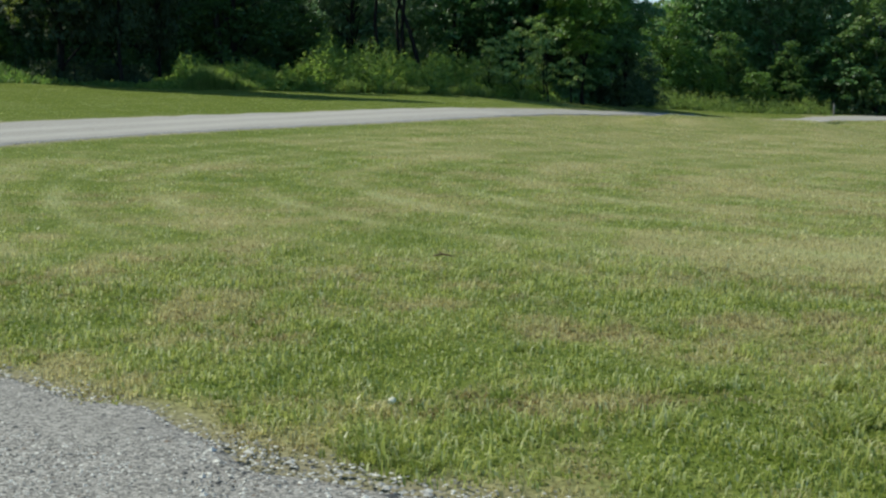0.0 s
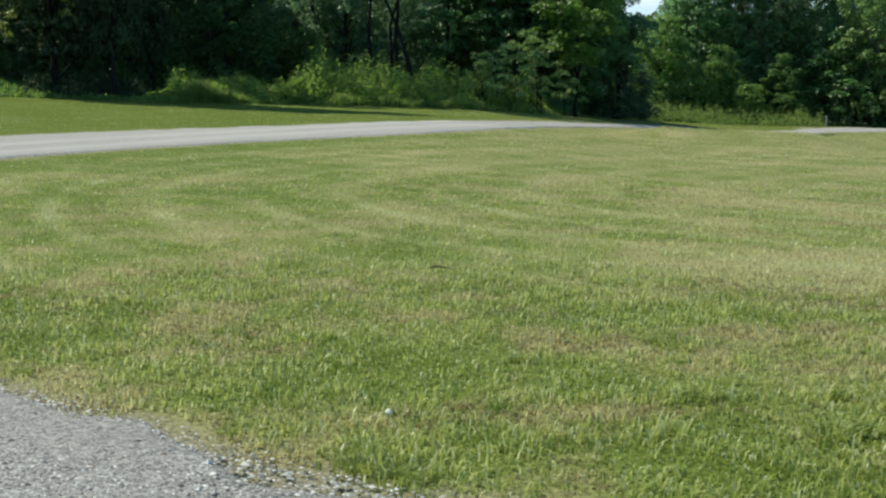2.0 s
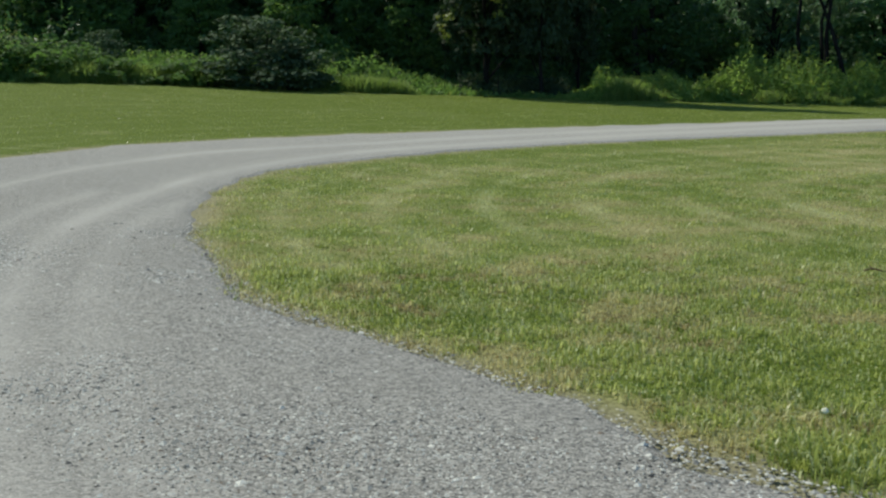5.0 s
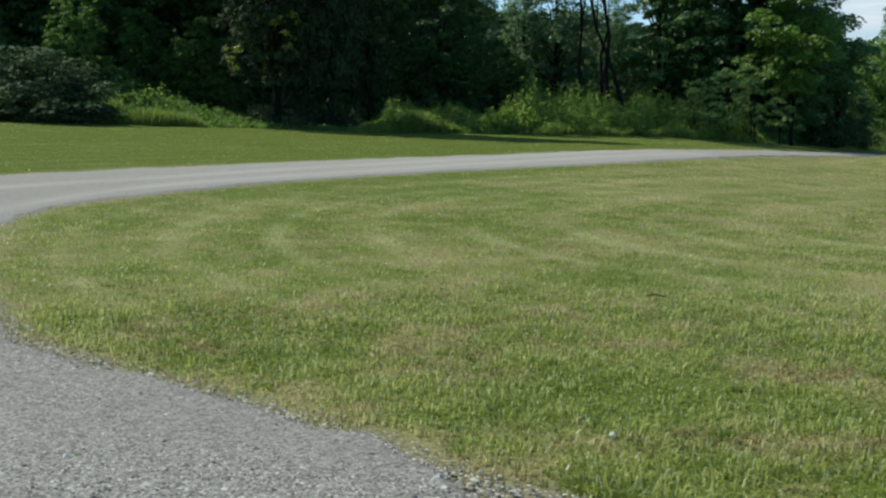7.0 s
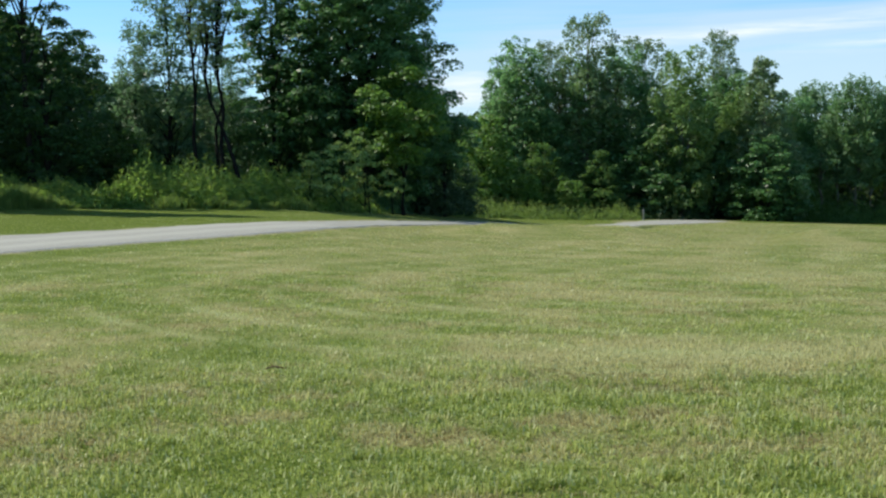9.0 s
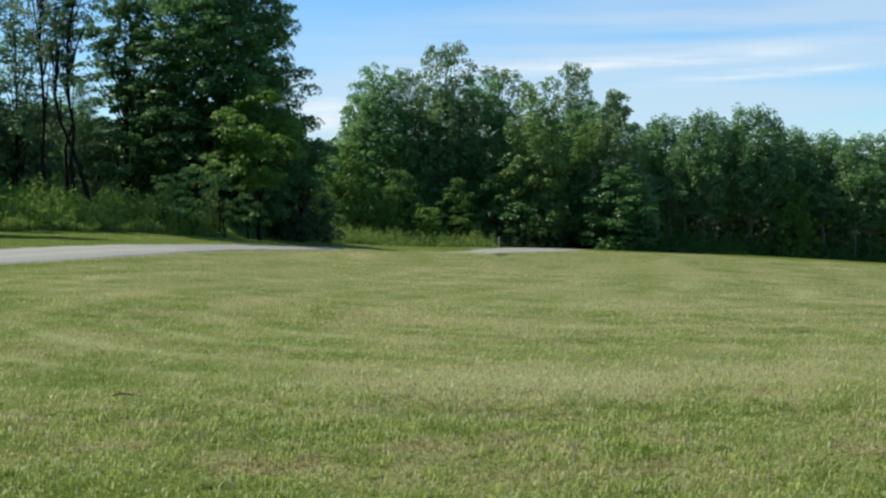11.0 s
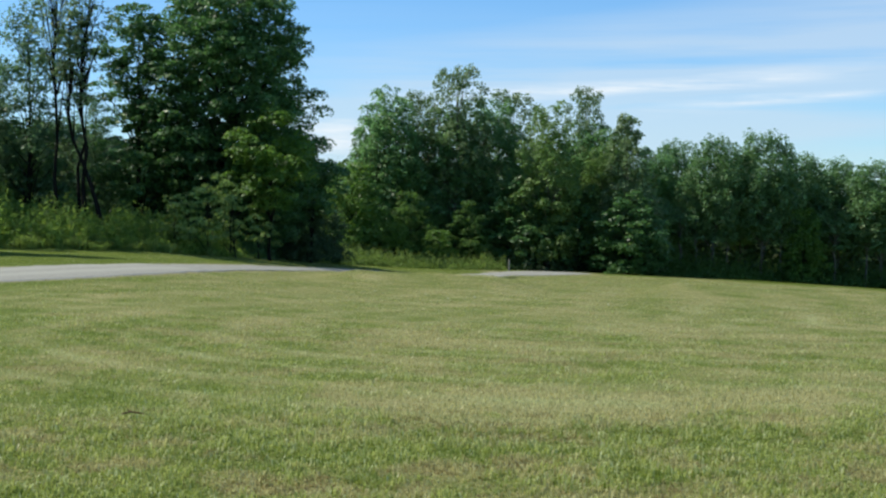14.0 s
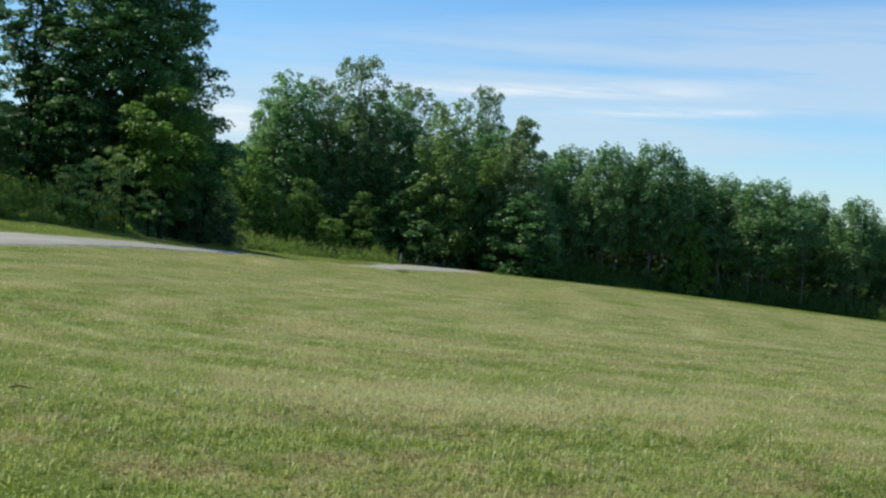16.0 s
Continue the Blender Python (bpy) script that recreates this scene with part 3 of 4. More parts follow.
for points, half, much in RUTS:
    off_line = away(px, py, curve_through(points, 130)) + 0.1 * (soft_noise(px / 0.5, py / 0.5, 12) - 0.5)
    track = np.maximum(track, much * (0.55 * np.exp(-(off_line / half) ** 2) + 0.3 * np.exp(-(off_line / (3.2 * half)) ** 2)) * (0.45 + 0.75 * soft_noise(px / 0.8, py / 0.8, 13)))
track = np.clip(track, 0, 1)
i, j = (a.ravel() for a in np.meshgrid(np.arange(419), np.arange(64), indexing="ij"))
quads = np.stack([i * 65 + j, i * 65 + j + 1, (i + 1) * 65 + j + 1, (i + 1) * 65 + j], 1)
drive = new("driveway", np_mesh("driveway", np.stack([px, py, pz], 1), quads, GRAVEL, {"wheel": track, "fines": np.clip((py - 11) / 14, 0, 1) * (0.55 + 0.55 * np.clip(track * 2, 0, 1))}, True))
tagged(drive, "curving grey crushed-gravel drive with pale wheel tracks", "driveway", kind="structure")

# ---- trees and shrubs ----
def leaf_cards(rng, at, size, up=0.6, slim=1.0, out=0.0):
    """Small pointed leaves, drooping at the tip, at the places given."""
    n = len(at)
    nrm = rng.normal(size=(n, 3))
    nrm[:, 2] = np.abs(nrm[:, 2]) + up
    nrm += out
    nrm /= np.linalg.norm(nrm, axis=1)[:, None]
    a = np.cross(nrm, rng.normal(size=(n, 3)))
    a /= np.linalg.norm(a, axis=1)[:, None]
    b = np.cross(nrm, a)
    s = (size * rng.uniform(0.65, 1.35, n))[:, None]
    w = s * 0.42 * slim
    v = np.stack([at - a * s * 0.55 + b * w, at - a * s * 0.55 - b * w, at + a * s * 0.7 - nrm * s * 0.12], 1)
    return v.reshape(-1, 3), np.arange(3 * n).reshape(n, 3)


def tube(points, radii, sides=6):
    """A bent, tapering limb along points."""
    points = np.asarray(points, float)
    verts, faces = [], []
    for k, (p, r) in enumerate(zip(points, radii)):
        d = points[min(k + 1, len(points) - 1)] - points[max(k - 1, 0)]
        d /= np.linalg.norm(d) + 1e-9
        u = np.cross(d, (0.31, 0.95, 0.1))
        u /= np.linalg.norm(u)
        w = np.cross(d, u)
        for a in np.arange(sides) * 2 * math.pi / sides:
            verts.append(p + r * (u * math.cos(a) + w * math.sin(a)))
        if k:
            o = (k - 1) * sides
            faces += [(o + q, o + (q + 1) % sides, o + sides + (q + 1) % sides, o + sides + q) for q in range(sides)]
    return np.array(verts), np.array(faces)


def joined(pieces):
    verts, faces, base = [], [], 0
    for v, f in pieces:
        verts.append(v)
        faces.append(f + base)
        base += len(v)
    return np.concatenate(verts), np.concatenate(faces)


def make_tree(name, seed, height, radius, shape, leaves, bark, clumps=220, each=42, leaf=0.2, clump=0.62, bare=0.15, trunk=0.16, lean=(0.0, 0.0), flat=0.5, hollow=0.45, limbs=26, stems=1, lumpy=0.35, sprig=0.0, cap=0.0, core=0, bends=((0, 0), (1, 0))):
    """A tree at the origin: one or more tapered stems with limbs, and a crown of leaf clumps within an uneven outline.
    shape: half-widths of the crown from its foot to its top, as shares of radius. cap: the share of leaves that lie on top of
    their clump like a roof; core: how many more clumps fill the shaded inside; bends: how far the stem strays sideways, in metres, at shares of its height."""
    rng = np.random.RandomState(seed)
    clumps += core
    top = Vector((lean[0] * height, lean[1] * height))
    prof = np.array(shape, float)
    t = rng.choice(np.linspace(0, 1, 200), clumps, p=(lambda w: w / w.sum())(np.interp(np.linspace(0, 1, 200), np.linspace(0, 1, len(prof)), prof) ** 1.3 + 0.02))
    ang = rng.uniform(0, 2 * math.pi, clumps)
    reach = radius * np.interp(t, np.linspace(0, 1, len(prof)), prof) * (1 - lumpy / 2 + lumpy * soft_noise(ang * 1.6 + seed, t * 7, seed))
    rho = np.where(np.arange(clumps) < core, 0.72 * rng.uniform(0, 1, clumps) ** 0.5, rng.uniform(0, 1, clumps) ** hollow)
    z = height * (bare + (1 - bare) * t)
    centre = np.stack([np.cos(ang) * reach * rho + top.x * z / height, np.sin(ang) * reach * rho + top.y * z / height, z - 0.12 * reach * rho], 1)
    centre[:, 0] += np.interp(z / height, *zip(*bends))
    size = clump * rng.uniform(0.55, 1.3, clumps)
    count = np.maximum(6, (each * (size / clump) ** 1.6 * rng.uniform(0.6, 1.3, clumps)).astype(int))
    own = np.repeat(np.arange(clumps), count)
    off = rng.normal(size=(len(own), 3))
    off *= (rng.uniform(0.15, 1, len(own)) ** 0.5 / np.linalg.norm(off, axis=1))[:, None]
    roof = rng.uniform(0, 1, len(own)) < cap
    across_clump = np.sqrt((off[:, :2] ** 2).sum(1))
    off[roof, 2] = np.sqrt(np.clip(1 - across_clump[roof] ** 2, 0, 1)) * 0.9 - 0.1
    # sprigs stand up on the higher clumps, the lower ones lie in tiers
    stretch = flat + sprig * t * rng.uniform(0, 1, clumps)
    off[:, 2] *= stretch[own]
    off[:, :2] *= (1 - 0.35 * np.clip(stretch - 0.8, 0, 1))[own][:, None]
    # the twigs of a clump droop outwards
    at = centre[own] + off * size[own][:, None]
    at[:, 2] -= 0.25 * size[own] * (off[:, 0] ** 2 + off[:, 1] ** 2)
    off, at = off[at[:, 2] > 0.1], at[at[:, 2] > 0.1]
    thing = new(name)
    thing["reach"] = float(at[:, 2].max() - 0.15)
    v, f = leaf_cards(rng, at, np.full(len(at), leaf), out=1.1 * off)
    part("crown", np_mesh("crown", v, f, leaves), thing)
    pieces = []
    for s in range(stems):
        foot = np.array([0, 0, -0.25]) if stems == 1 else np.array([rng.uniform(-0.5, 0.5), rng.uniform(-0.4, 0.4), -0.25])
        tilt = np.array([top.x, top.y]) + (0 if stems == 1 else rng.uniform(-0.1, 0.1, 2) * height)
        line = [foot + np.array([tilt[0] * h, tilt[1] * h, 0]) + np.array([*(rng.normal(size=2) * 0.035 * height * h * (1 - h)), height * 0.94 * h + 0.25 * h]) + np.array([np.interp(h, *zip(*bends)), 0, 0]) for h in np.linspace(0, 1, 9)]
        pieces.append(tube(line, trunk * (1 - 0.92 * np.linspace(0, 1, 9) ** 0.8) * np.array([1.5, 1.1, 1, 1, 1, 1, 1, 1, 1]), 8))
        for k in rng.permutation(clumps)[:limbs // stems]:
            q = centre[k]
            h = np.clip(q[2] / height - rng.uniform(0.1, 0.22), 0.06, 0.9)
            start = np.array([np.interp(h, np.linspace(0, 1, 9), [p[c] for p in line]) for c in range(3)])
            mid = start * 0.45 + q * 0.55 + np.array([0, 0, 0.06 * np.linalg.norm(q - start)])
            r0 = trunk * (1 - h) * 0.42 + 0.012
            pieces.append(tube([start, start * 0.75 + mid * 0.25, mid, q], [r0, r0 * 0.8, r0 * 0.5, 0.008], 5))
    v, f = joined(pieces)
    part("trunk", np_mesh("trunk", v, f, bark, None, True), thing)
    return thing


def spot(az, dist):
    x, y = dist * math.sin(radians(az)), dist * math.cos(radians(az))
    return x, y, float(land(x, y))


def stand(thing, az, dist, top, turn=0.0, wide=1.0):
    """Sets a tree on the ground; top: the angle above the eye's level under which its top shows."""
    x, y, z = spot(az, dist)
    tall = (EYE + dist * math.tan(radians(top)) - z) / thing["reach"]
    thing.matrix_basis = pose(x, y, z, 0, 0, turn) @ Matrix.Diagonal((wide, wide, tall, 1))
    return thing


def again(thing, az, dist, top, turn, wide=1.0):
    return stand(copy_thing(thing, pose(0, 0, 0)), az, dist, top, turn, wide)


EGG = (0.35, 0.7, 0.95, 1.0, 0.95, 0.8, 0.6, 0.35)
FULL = (0.9, 1.0, 1.0, 0.97, 0.9, 0.78, 0.6, 0.35)
DOME = (0.8, 0.92, 0.98, 1.0, 1.0, 0.97, 0.9, 0.75, 0.45)

# the big maple and what stands about its foot
maple = stand(make_tree("maple_tree", 11, 12.0, 3.75, DOME, LEAF_MAPLE, BARK_DARK, clumps=1150, core=800, each=62, leaf=0.13, clump=0.46, bare=0.07, trunk=0.26, flat=0.36, hollow=0.22, limbs=90, lumpy=0.36, cap=0.5, sprig=0.2), 5.65, 53.5, 9.95)
tagged(maple, "large round-headed maple with dense dark green leaves", "tree")
side_maple = stand(make_tree("maple_tree", 15, 10.0, 1.75, (0.8, 1.0, 0.9, 1.0, 0.75, 0.85, 0.45), LEAF_MAPLE, BARK_DARK, clumps=300, core=90, each=50, leaf=0.13, clump=0.42, bare=0.2, trunk=0.13, flat=0.3, hollow=0.6, limbs=50, lumpy=0.9, cap=0.5), 1.65, 53, 8.5)
tagged(side_maple, "lesser dark maple with open boughs against the big one", "tree")
young = stand(make_tree("young_maple_tree", 12, 6.6, 1.75, (0.35, 0.75, 1.0, 0.85, 0.95, 0.6, 0.45), LEAF_YOUNG, BARK_DARK, lumpy=0.9, sprig=0.3, clumps=150, each=58, leaf=0.14, clump=0.42, bare=0.36, trunk=0.05, flat=0.4, cap=0.5), 7.5, 49.5, 4.3)
tagged(young, "young maple with bright yellow-green leaves before the big maple", "tree")
dogwood = stand(make_tree("dogwood_shrub", 13, 3.0, 1.5, (1.0, 0.9, 0.7, 0.4), LEAF_TIER, BARK_DARK, clumps=34, each=46, leaf=0.13, clump=0.46, bare=0.3, trunk=0.04, flat=0.16, stems=3, cap=0.6), 4.3, 46.3, 0.4, 0, 0.7)
tagged(dogwood, "low shrub with flat tiers of pale green leaves", "shrub")
for az, dist, top, turn, wide in ((5.9, 47.6, 0.7, 80, 0.65), (3.1, 46.3, 0.1, 250, 0.5), (5.1, 48.4, 1.0, 160, 0.5), (7.2, 49.5, 0.2, 20, 0.5)):
    again(dogwood, az, dist, top, turn, wide)
dark = stand(make_tree("understorey_tree", 14, 6.2, 2.2, FULL, LEAF_MAPLE, BARK_DARK, clumps=240, each=52, leaf=0.15, clump=0.46, sprig=0.3, bare=0.06, trunk=0.1, flat=0.34, hollow=0.4, cap=0.5, lumpy=0.6), 4.6, 58, 2.6)
tagged(dark, "dark leafy understorey tree beside the maple", "tree")
for az, dist, top, turn, wide in ((2.2, 55.5, 3.0, 100, 0.7), (7.0, 57.5, 3.0, 200, 1.0), (-3.0, 54, 3.4, 250, 0.75), (-5.0, 55, 3.2, 30, 0.8), (0.9, 60, 2.2, 330, 0.7)):
    again(dark, az, dist, top, turn, wide)
bough = stand(make_tree("spreading_understorey_tree", 16, 5.4, 1.6, (0.45, 0.8, 1.0, 0.75, 0.4), LEAF_MAPLE, BARK_DARK, clumps=90, each=56, leaf=0.14, clump=0.46, bare=0.4, trunk=0.08, flat=0.28, cap=0.5, lumpy=0.7), 9.35, 54.5, 2.6)
tagged(bough, "dark tree with low spreading boughs beside the maple", "tree")

# tall thin trees with open crowns
thin = stand(make_tree("slender_ash_tree", 21, 13.0, 1.45, (0.25, 0.5, 0.8, 1.0, 0.95, 0.9, 0.7), LEAF_PALE, BARK_DARK, clumps=62, each=34, leaf=0.12, clump=0.36, sprig=0.8, bare=0.5, trunk=0.105, hollow=0.75, limbs=30), -1.85, 50, 11.3)
tagged(thin, "tall slender tree with an open, airy crown", "tree", group="slender trees")
misty = stand(make_tree("willowy_ash_tree", 25, 10.0, 2.0, (0.7, 0.9, 1.0, 0.8, 0.75, 0.6, 0.4), LEAF_MIST, BARK_DARK, clumps=260, each=40, leaf=0.12, clump=0.42, sprig=0.8, bare=0.2, trunk=0.1, hollow=0.6, limbs=40, lumpy=0.9), -3.0, 52.5, 8.6)
tagged(misty, "slight tree with a pale grey-green, willowy crown", "tree", group="slender trees")
again(misty, -4.4, 53, 6.2, 150, 0.65)
again(misty, -0.2, 54, 4.6, 240, 0.6)
bowed = stand(make_tree("bowed_ash_tree", 23, 13.0, 1.2, (0.2, 0.4, 0.8, 1.0, 0.9, 0.6), LEAF_PALE, BARK_DARK, clumps=42, each=34, leaf=0.12, clump=0.36, sprig=0.7, bare=0.52, trunk=0.115, hollow=0.75, limbs=24, bends=((0, 0), (0.3, -0.12), (0.55, -0.16), (0.78, 0.05), (1, 0.3))), -0.6, 49, 10.4)
tagged(bowed, "slender tree with a dark, slightly bowed stem", "tree", group="slender trees")
leaning = stand(make_tree("leaning_tree", 22, 10.0, 0.8, (0.2, 0.6, 1.0, 0.8, 0.4), LEAF_PALE, BARK_DARK, clumps=34, each=34, leaf=0.12, clump=0.38, bare=0.6, trunk=0.12, limbs=14, bends=((0, 0), (0.34, -0.6), (0.5, -1.1), (0.6, -1.2), (0.8, -1.25), (1, -1.3))), 0.22, 48.7, 8.2)
tagged(leaning, "dark-stemmed tree leaning to one side", "tree", group="slender trees")
forked = stand(make_tree("leaning_tree", 24, 10.0, 0.8, (0.2, 0.6, 1.0, 0.8, 0.4), LEAF_MAPLE, BARK_DARK, clumps=26, each=34, leaf=0.13, clump=0.38, bare=0.55, trunk=0.1, limbs=12, bends=((0, 0), (0.36, -0.05), (0.5, 0.08), (0.8, -0.05), (1, -0.1))), -0.85, 49.3, 8.0)
tagged(forked, "dark upright stem with sparse leaves among slender trees", "tree", group="slender trees")

# the wood along the far side of the lawn
oak = stand(make_tree("oak_tree", 31, 11.5, 3.3, FULL, LEAF_FOREST, BARK, clumps=320, core=160, each=50, leaf=0.16, clump=0.5, bare=0.04, trunk=0.22, flat=0.32, cap=0.55, lumpy=0.6, hollow=0.22), -8.3, 51, 6.8, 0, 0.8)
tagged(oak, "broad dark green woodland tree leafy to the ground", "tree", group="woodland trees")
ash = stand(make_tree("ash_tree", 32, 13.0, 3.3, EGG, LEAF_FOREST, BARK, clumps=380, each=48, leaf=0.16, clump=0.52, sprig=0.3, bare=0.06, trunk=0.2, flat=0.36, cap=0.45, lumpy=0.6, hollow=0.38), -12.5, 54, 12)
tagged(ash, "tall woodland tree with a dense dark crown", "tree", group="woodland trees")
for k, (az, dist, top, wide) in enumerate(((-6.9, 61, 5.6, 0.6), (-15.4, 54, 12, 1.0), (-19.2, 53.5, 12, 1.05), (-23.0, 54, 12, 1.0), (-27.5, 54, 12, 1.0), (-31.5, 54, 12, 1.05), (-35.5, 55, 12, 1.0),
                                          (-39.5, 62, 12, 1.0), (-11.6, 60, 12, 0.95), (-17.2, 59, 12, 1.1), (-21.5, 60, 12, 1.1), (-25.5, 59, 12, 1.1), (-29.8, 60, 12, 1.1), (-34.0, 63, 12, 1.1))):
    again((oak, ash)[k % 2], az, dist, top, 47 * k + 20, wide)

pine = stand(make_tree("tall_white_pine", 33, 15.0, 3.0, (1.0, 0.9, 0.75, 0.5, 0.2), LEAF_FOREST, BARK, clumps=150, each=46, leaf=0.16, clump=0.6, bare=0.52, trunk=0.15, flat=0.3, limbs=24), -8.9, 50.5, 17)
tagged(pine, "tall pine with flat tiers of dark needles high up", "tree", group="woodland trees")

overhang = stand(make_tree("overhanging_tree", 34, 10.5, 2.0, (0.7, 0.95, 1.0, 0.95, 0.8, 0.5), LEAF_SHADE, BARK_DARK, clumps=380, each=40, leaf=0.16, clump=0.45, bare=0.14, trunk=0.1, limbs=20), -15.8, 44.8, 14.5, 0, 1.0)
tagged(overhang, "woodland tree overhanging the edge of the lawn, leaves darkened for shade", "tree")
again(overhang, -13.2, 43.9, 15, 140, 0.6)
# added only to darken the shaded gap beside the oak
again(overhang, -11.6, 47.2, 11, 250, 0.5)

# the copse beyond the lawn
copse = stand(make_tree("maple_sapling_clump", 41, 9.6, 2.9, (0.95, 1.0, 0.97, 0.9, 0.78, 0.6, 0.38), LEAF_COPSE, BARK_PALE, clumps=430, core=200, each=54, leaf=0.15, clump=0.5, flat=0.42, sprig=0.9, hollow=0.2, bare=0.02, trunk=0.16, stems=2, cap=0.55, lumpy=0.6), 12.9, 75, 5.15)
tagged(copse, "dense mid-green tree leafy down to the grass", "tree", group="copse trees")
airy = stand(make_tree("thinning_tree", 42, 11.0, 2.3, (0.3, 0.6, 0.9, 1.0, 0.97, 0.85, 0.55), LEAF_PALE, BARK_PALE, clumps=360, each=30, leaf=0.14, clump=0.38, sprig=0.6, bare=0.2, trunk=0.13, hollow=0.6, limbs=50), 16.0, 75.5, 6.25, 0, 0.95)
tagged(airy, "tree with a thin greyish-green crown showing its branches", "tree", group="copse trees")
lime = stand(make_tree("light_green_tree", 46, 9.6, 2.3, (0.9, 1.0, 0.9, 0.85, 0.75, 0.6, 0.4), LEAF_LIME, BARK_PALE, clumps=300, core=120, each=50, leaf=0.15, clump=0.46, flat=0.5, sprig=0.9, hollow=0.25, bare=0.1, trunk=0.13, cap=0.45, lumpy=0.6), 20.2, 74, 4.6, 0, 0.9)
tagged(lime, "tree with fresh light green leaves", "tree", group="copse trees")
spire = stand(make_tree("pointed_tree", 43, 9.6, 2.3, (0.9, 1.0, 0.95, 0.85, 0.72, 0.55, 0.38, 0.18), LEAF_PALE, BARK_PALE, lumpy=0.15, clumps=620, core=80, each=26, leaf=0.15, clump=0.32, flat=0.7, hollow=0.3, bare=0.05, trunk=0.15), 23.8, 75, 4.0)
tagged(spire, "grey-green tree with a pointed crown", "tree", group="copse trees")
bush = stand(make_tree("young_copse_tree", 44, 5.2, 1.8, (0.9, 1.0, 0.95, 0.8, 0.55, 0.3), LEAF_BUSH, BARK_DARK, clumps=190, each=46, leaf=0.14, clump=0.42, sprig=0.4, bare=0.02, trunk=0.08, flat=0.4, cap=0.5, lumpy=0.9), 11.3, 71, 1.4)
tagged(bush, "bushy young tree with light green leaves", "tree")
light_bush = stand(make_tree("young_copse_tree", 45, 4.6, 1.7, (0.9, 1.0, 0.9, 0.8, 0.5), LEAF_YOUNG, BARK_DARK, clumps=150, core=40, each=50, leaf=0.14, clump=0.42, sprig=0.4, bare=0.02, trunk=0.06, flat=0.4, cap=0.5, lumpy=0.8, hollow=0.25), 11.2, 69, 1.7)
tagged(light_bush, "bushy young tree with bright yellow-green leaves", "tree", group="young trees by the copse")
for az, dist, top, turn, wide in ((13.2, 68.5, -1.0, 90, 0.6), (15.2, 69, -1.3, 200, 0.55), (10.3, 66, -0.6, 310, 0.5)):
    again(light_bush, az, dist, top, turn, wide)
# the low dark copies are added to stand in for shade at the copse's foot
for k, (kind, az, dist, top, wide) in enumerate(((copse, 15.6, 76, 4.3, 1.0), (copse, 17.6, 77, 4.7, 0.95), (airy, 18.6, 79, 5.1, 0.95), (airy, 21.9, 79, 5.2, 0.75),
                                                (copse, 22.3, 78, 3.6, 1.0), (dark, 18.9, 74, 1.2, 1.1), (dark, 21.6, 75, 0.8, 1.1), (bush, 13.9, 71, 0.4, 0.9), (bush, 16.5, 72, 0.0, 0.8), (airy, 14.2, 77, 5.0, 0.7), (lime, 22.7, 75.5, 2.7, 0.7), (copse, 25.0, 82, 2.5, 0.85),
                                                (copse, 12.2, 76, 3.9, 0.75), (dark, 23.9, 73, 0.5, 1.1), (airy, -1.2, 57, 3.4, 0.8), (airy, -4.4, 57, 3.4, 0.8), (spire, 23.6, 80, 3.6, 0.8))):
    again(kind, az, dist, top, 61 * k + 15, wide)

# the row of trees at the foot of the slope
aspen = stand(make_tree("aspen_tree", 51, 9.5, 2.4, (0.5, 0.75, 0.95, 1.0, 0.97, 0.85, 0.65, 0.4), LEAF_ASPEN, BARK_PALE, clumps=420, core=80, each=42, leaf=0.15, clump=0.44, flat=0.8, sprig=0.6, bare=0.3, trunk=0.085, cap=0.1, hollow=0.4, lumpy=0.5), 25.9, 85, 2.95)
tagged(aspen, "aspen with a rounded grey-green crown and pale stem", "tree", group="trees at the foot of the slope")
for k, (az, dist, top, wide) in enumerate(((27.7, 80, 3.15, 0.9), (29.8, 81, 3.35, 1.0), (31.4, 84, 2.4, 0.95), (33.0, 86, 2.1, 0.95), (34.8, 84, 2.05, 1.1), (36.7, 88, 1.6, 0.9), (38.6, 86, 1.5, 0.8), (40.2, 88, 0.6, 0.9),
                                          (42.5, 88, 0.6, 1.0), (45, 88, 0.8, 1.0), (28.8, 88, 2.4, 1.0), (35.8, 93, 1.3, 1.1), (32.2, 92, 1.6, 1.1))):
    again(aspen, az, dist, top, 53 * k + 31, wide)
again(light_bush, 31.6, 81, -0.2, 70, 0.85)
# slender pale stems in front of it
slim = stand(make_tree("young_aspen_tree", 52, 6.0, 1.5, (0.5, 0.85, 1.0, 0.9, 0.6), LEAF_ASPEN, BARK_PALE, clumps=60, each=40, leaf=0.14, clump=0.4, sprig=0.6, bare=0.48, trunk=0.09, hollow=0.5, limbs=14, cap=0.3, lumpy=0.5), 26.2, 79, 0.2)
tagged(slim, "slender young aspen with a pale bare stem", "tree", group="young aspens at the foot of the slope")
for k, (az, dist, top, wide) in enumerate(((26.9, 79.5, 0.9, 0.8), (25.2, 78, 0.3, 0.8), (28.3, 80.5, 0.1, 0.8), (30.6, 81.5, 1.6, 0.9), (34.2, 83, 1.2, 0.9), (32.9, 82, -0.1, 0.9), (36.6, 84.5, 0.6, 0.8))):
    again(slim, az, dist, top, 71 * k + 20, wide)
again(bush, 25.0, 77, -0.6, 130, 0.9)
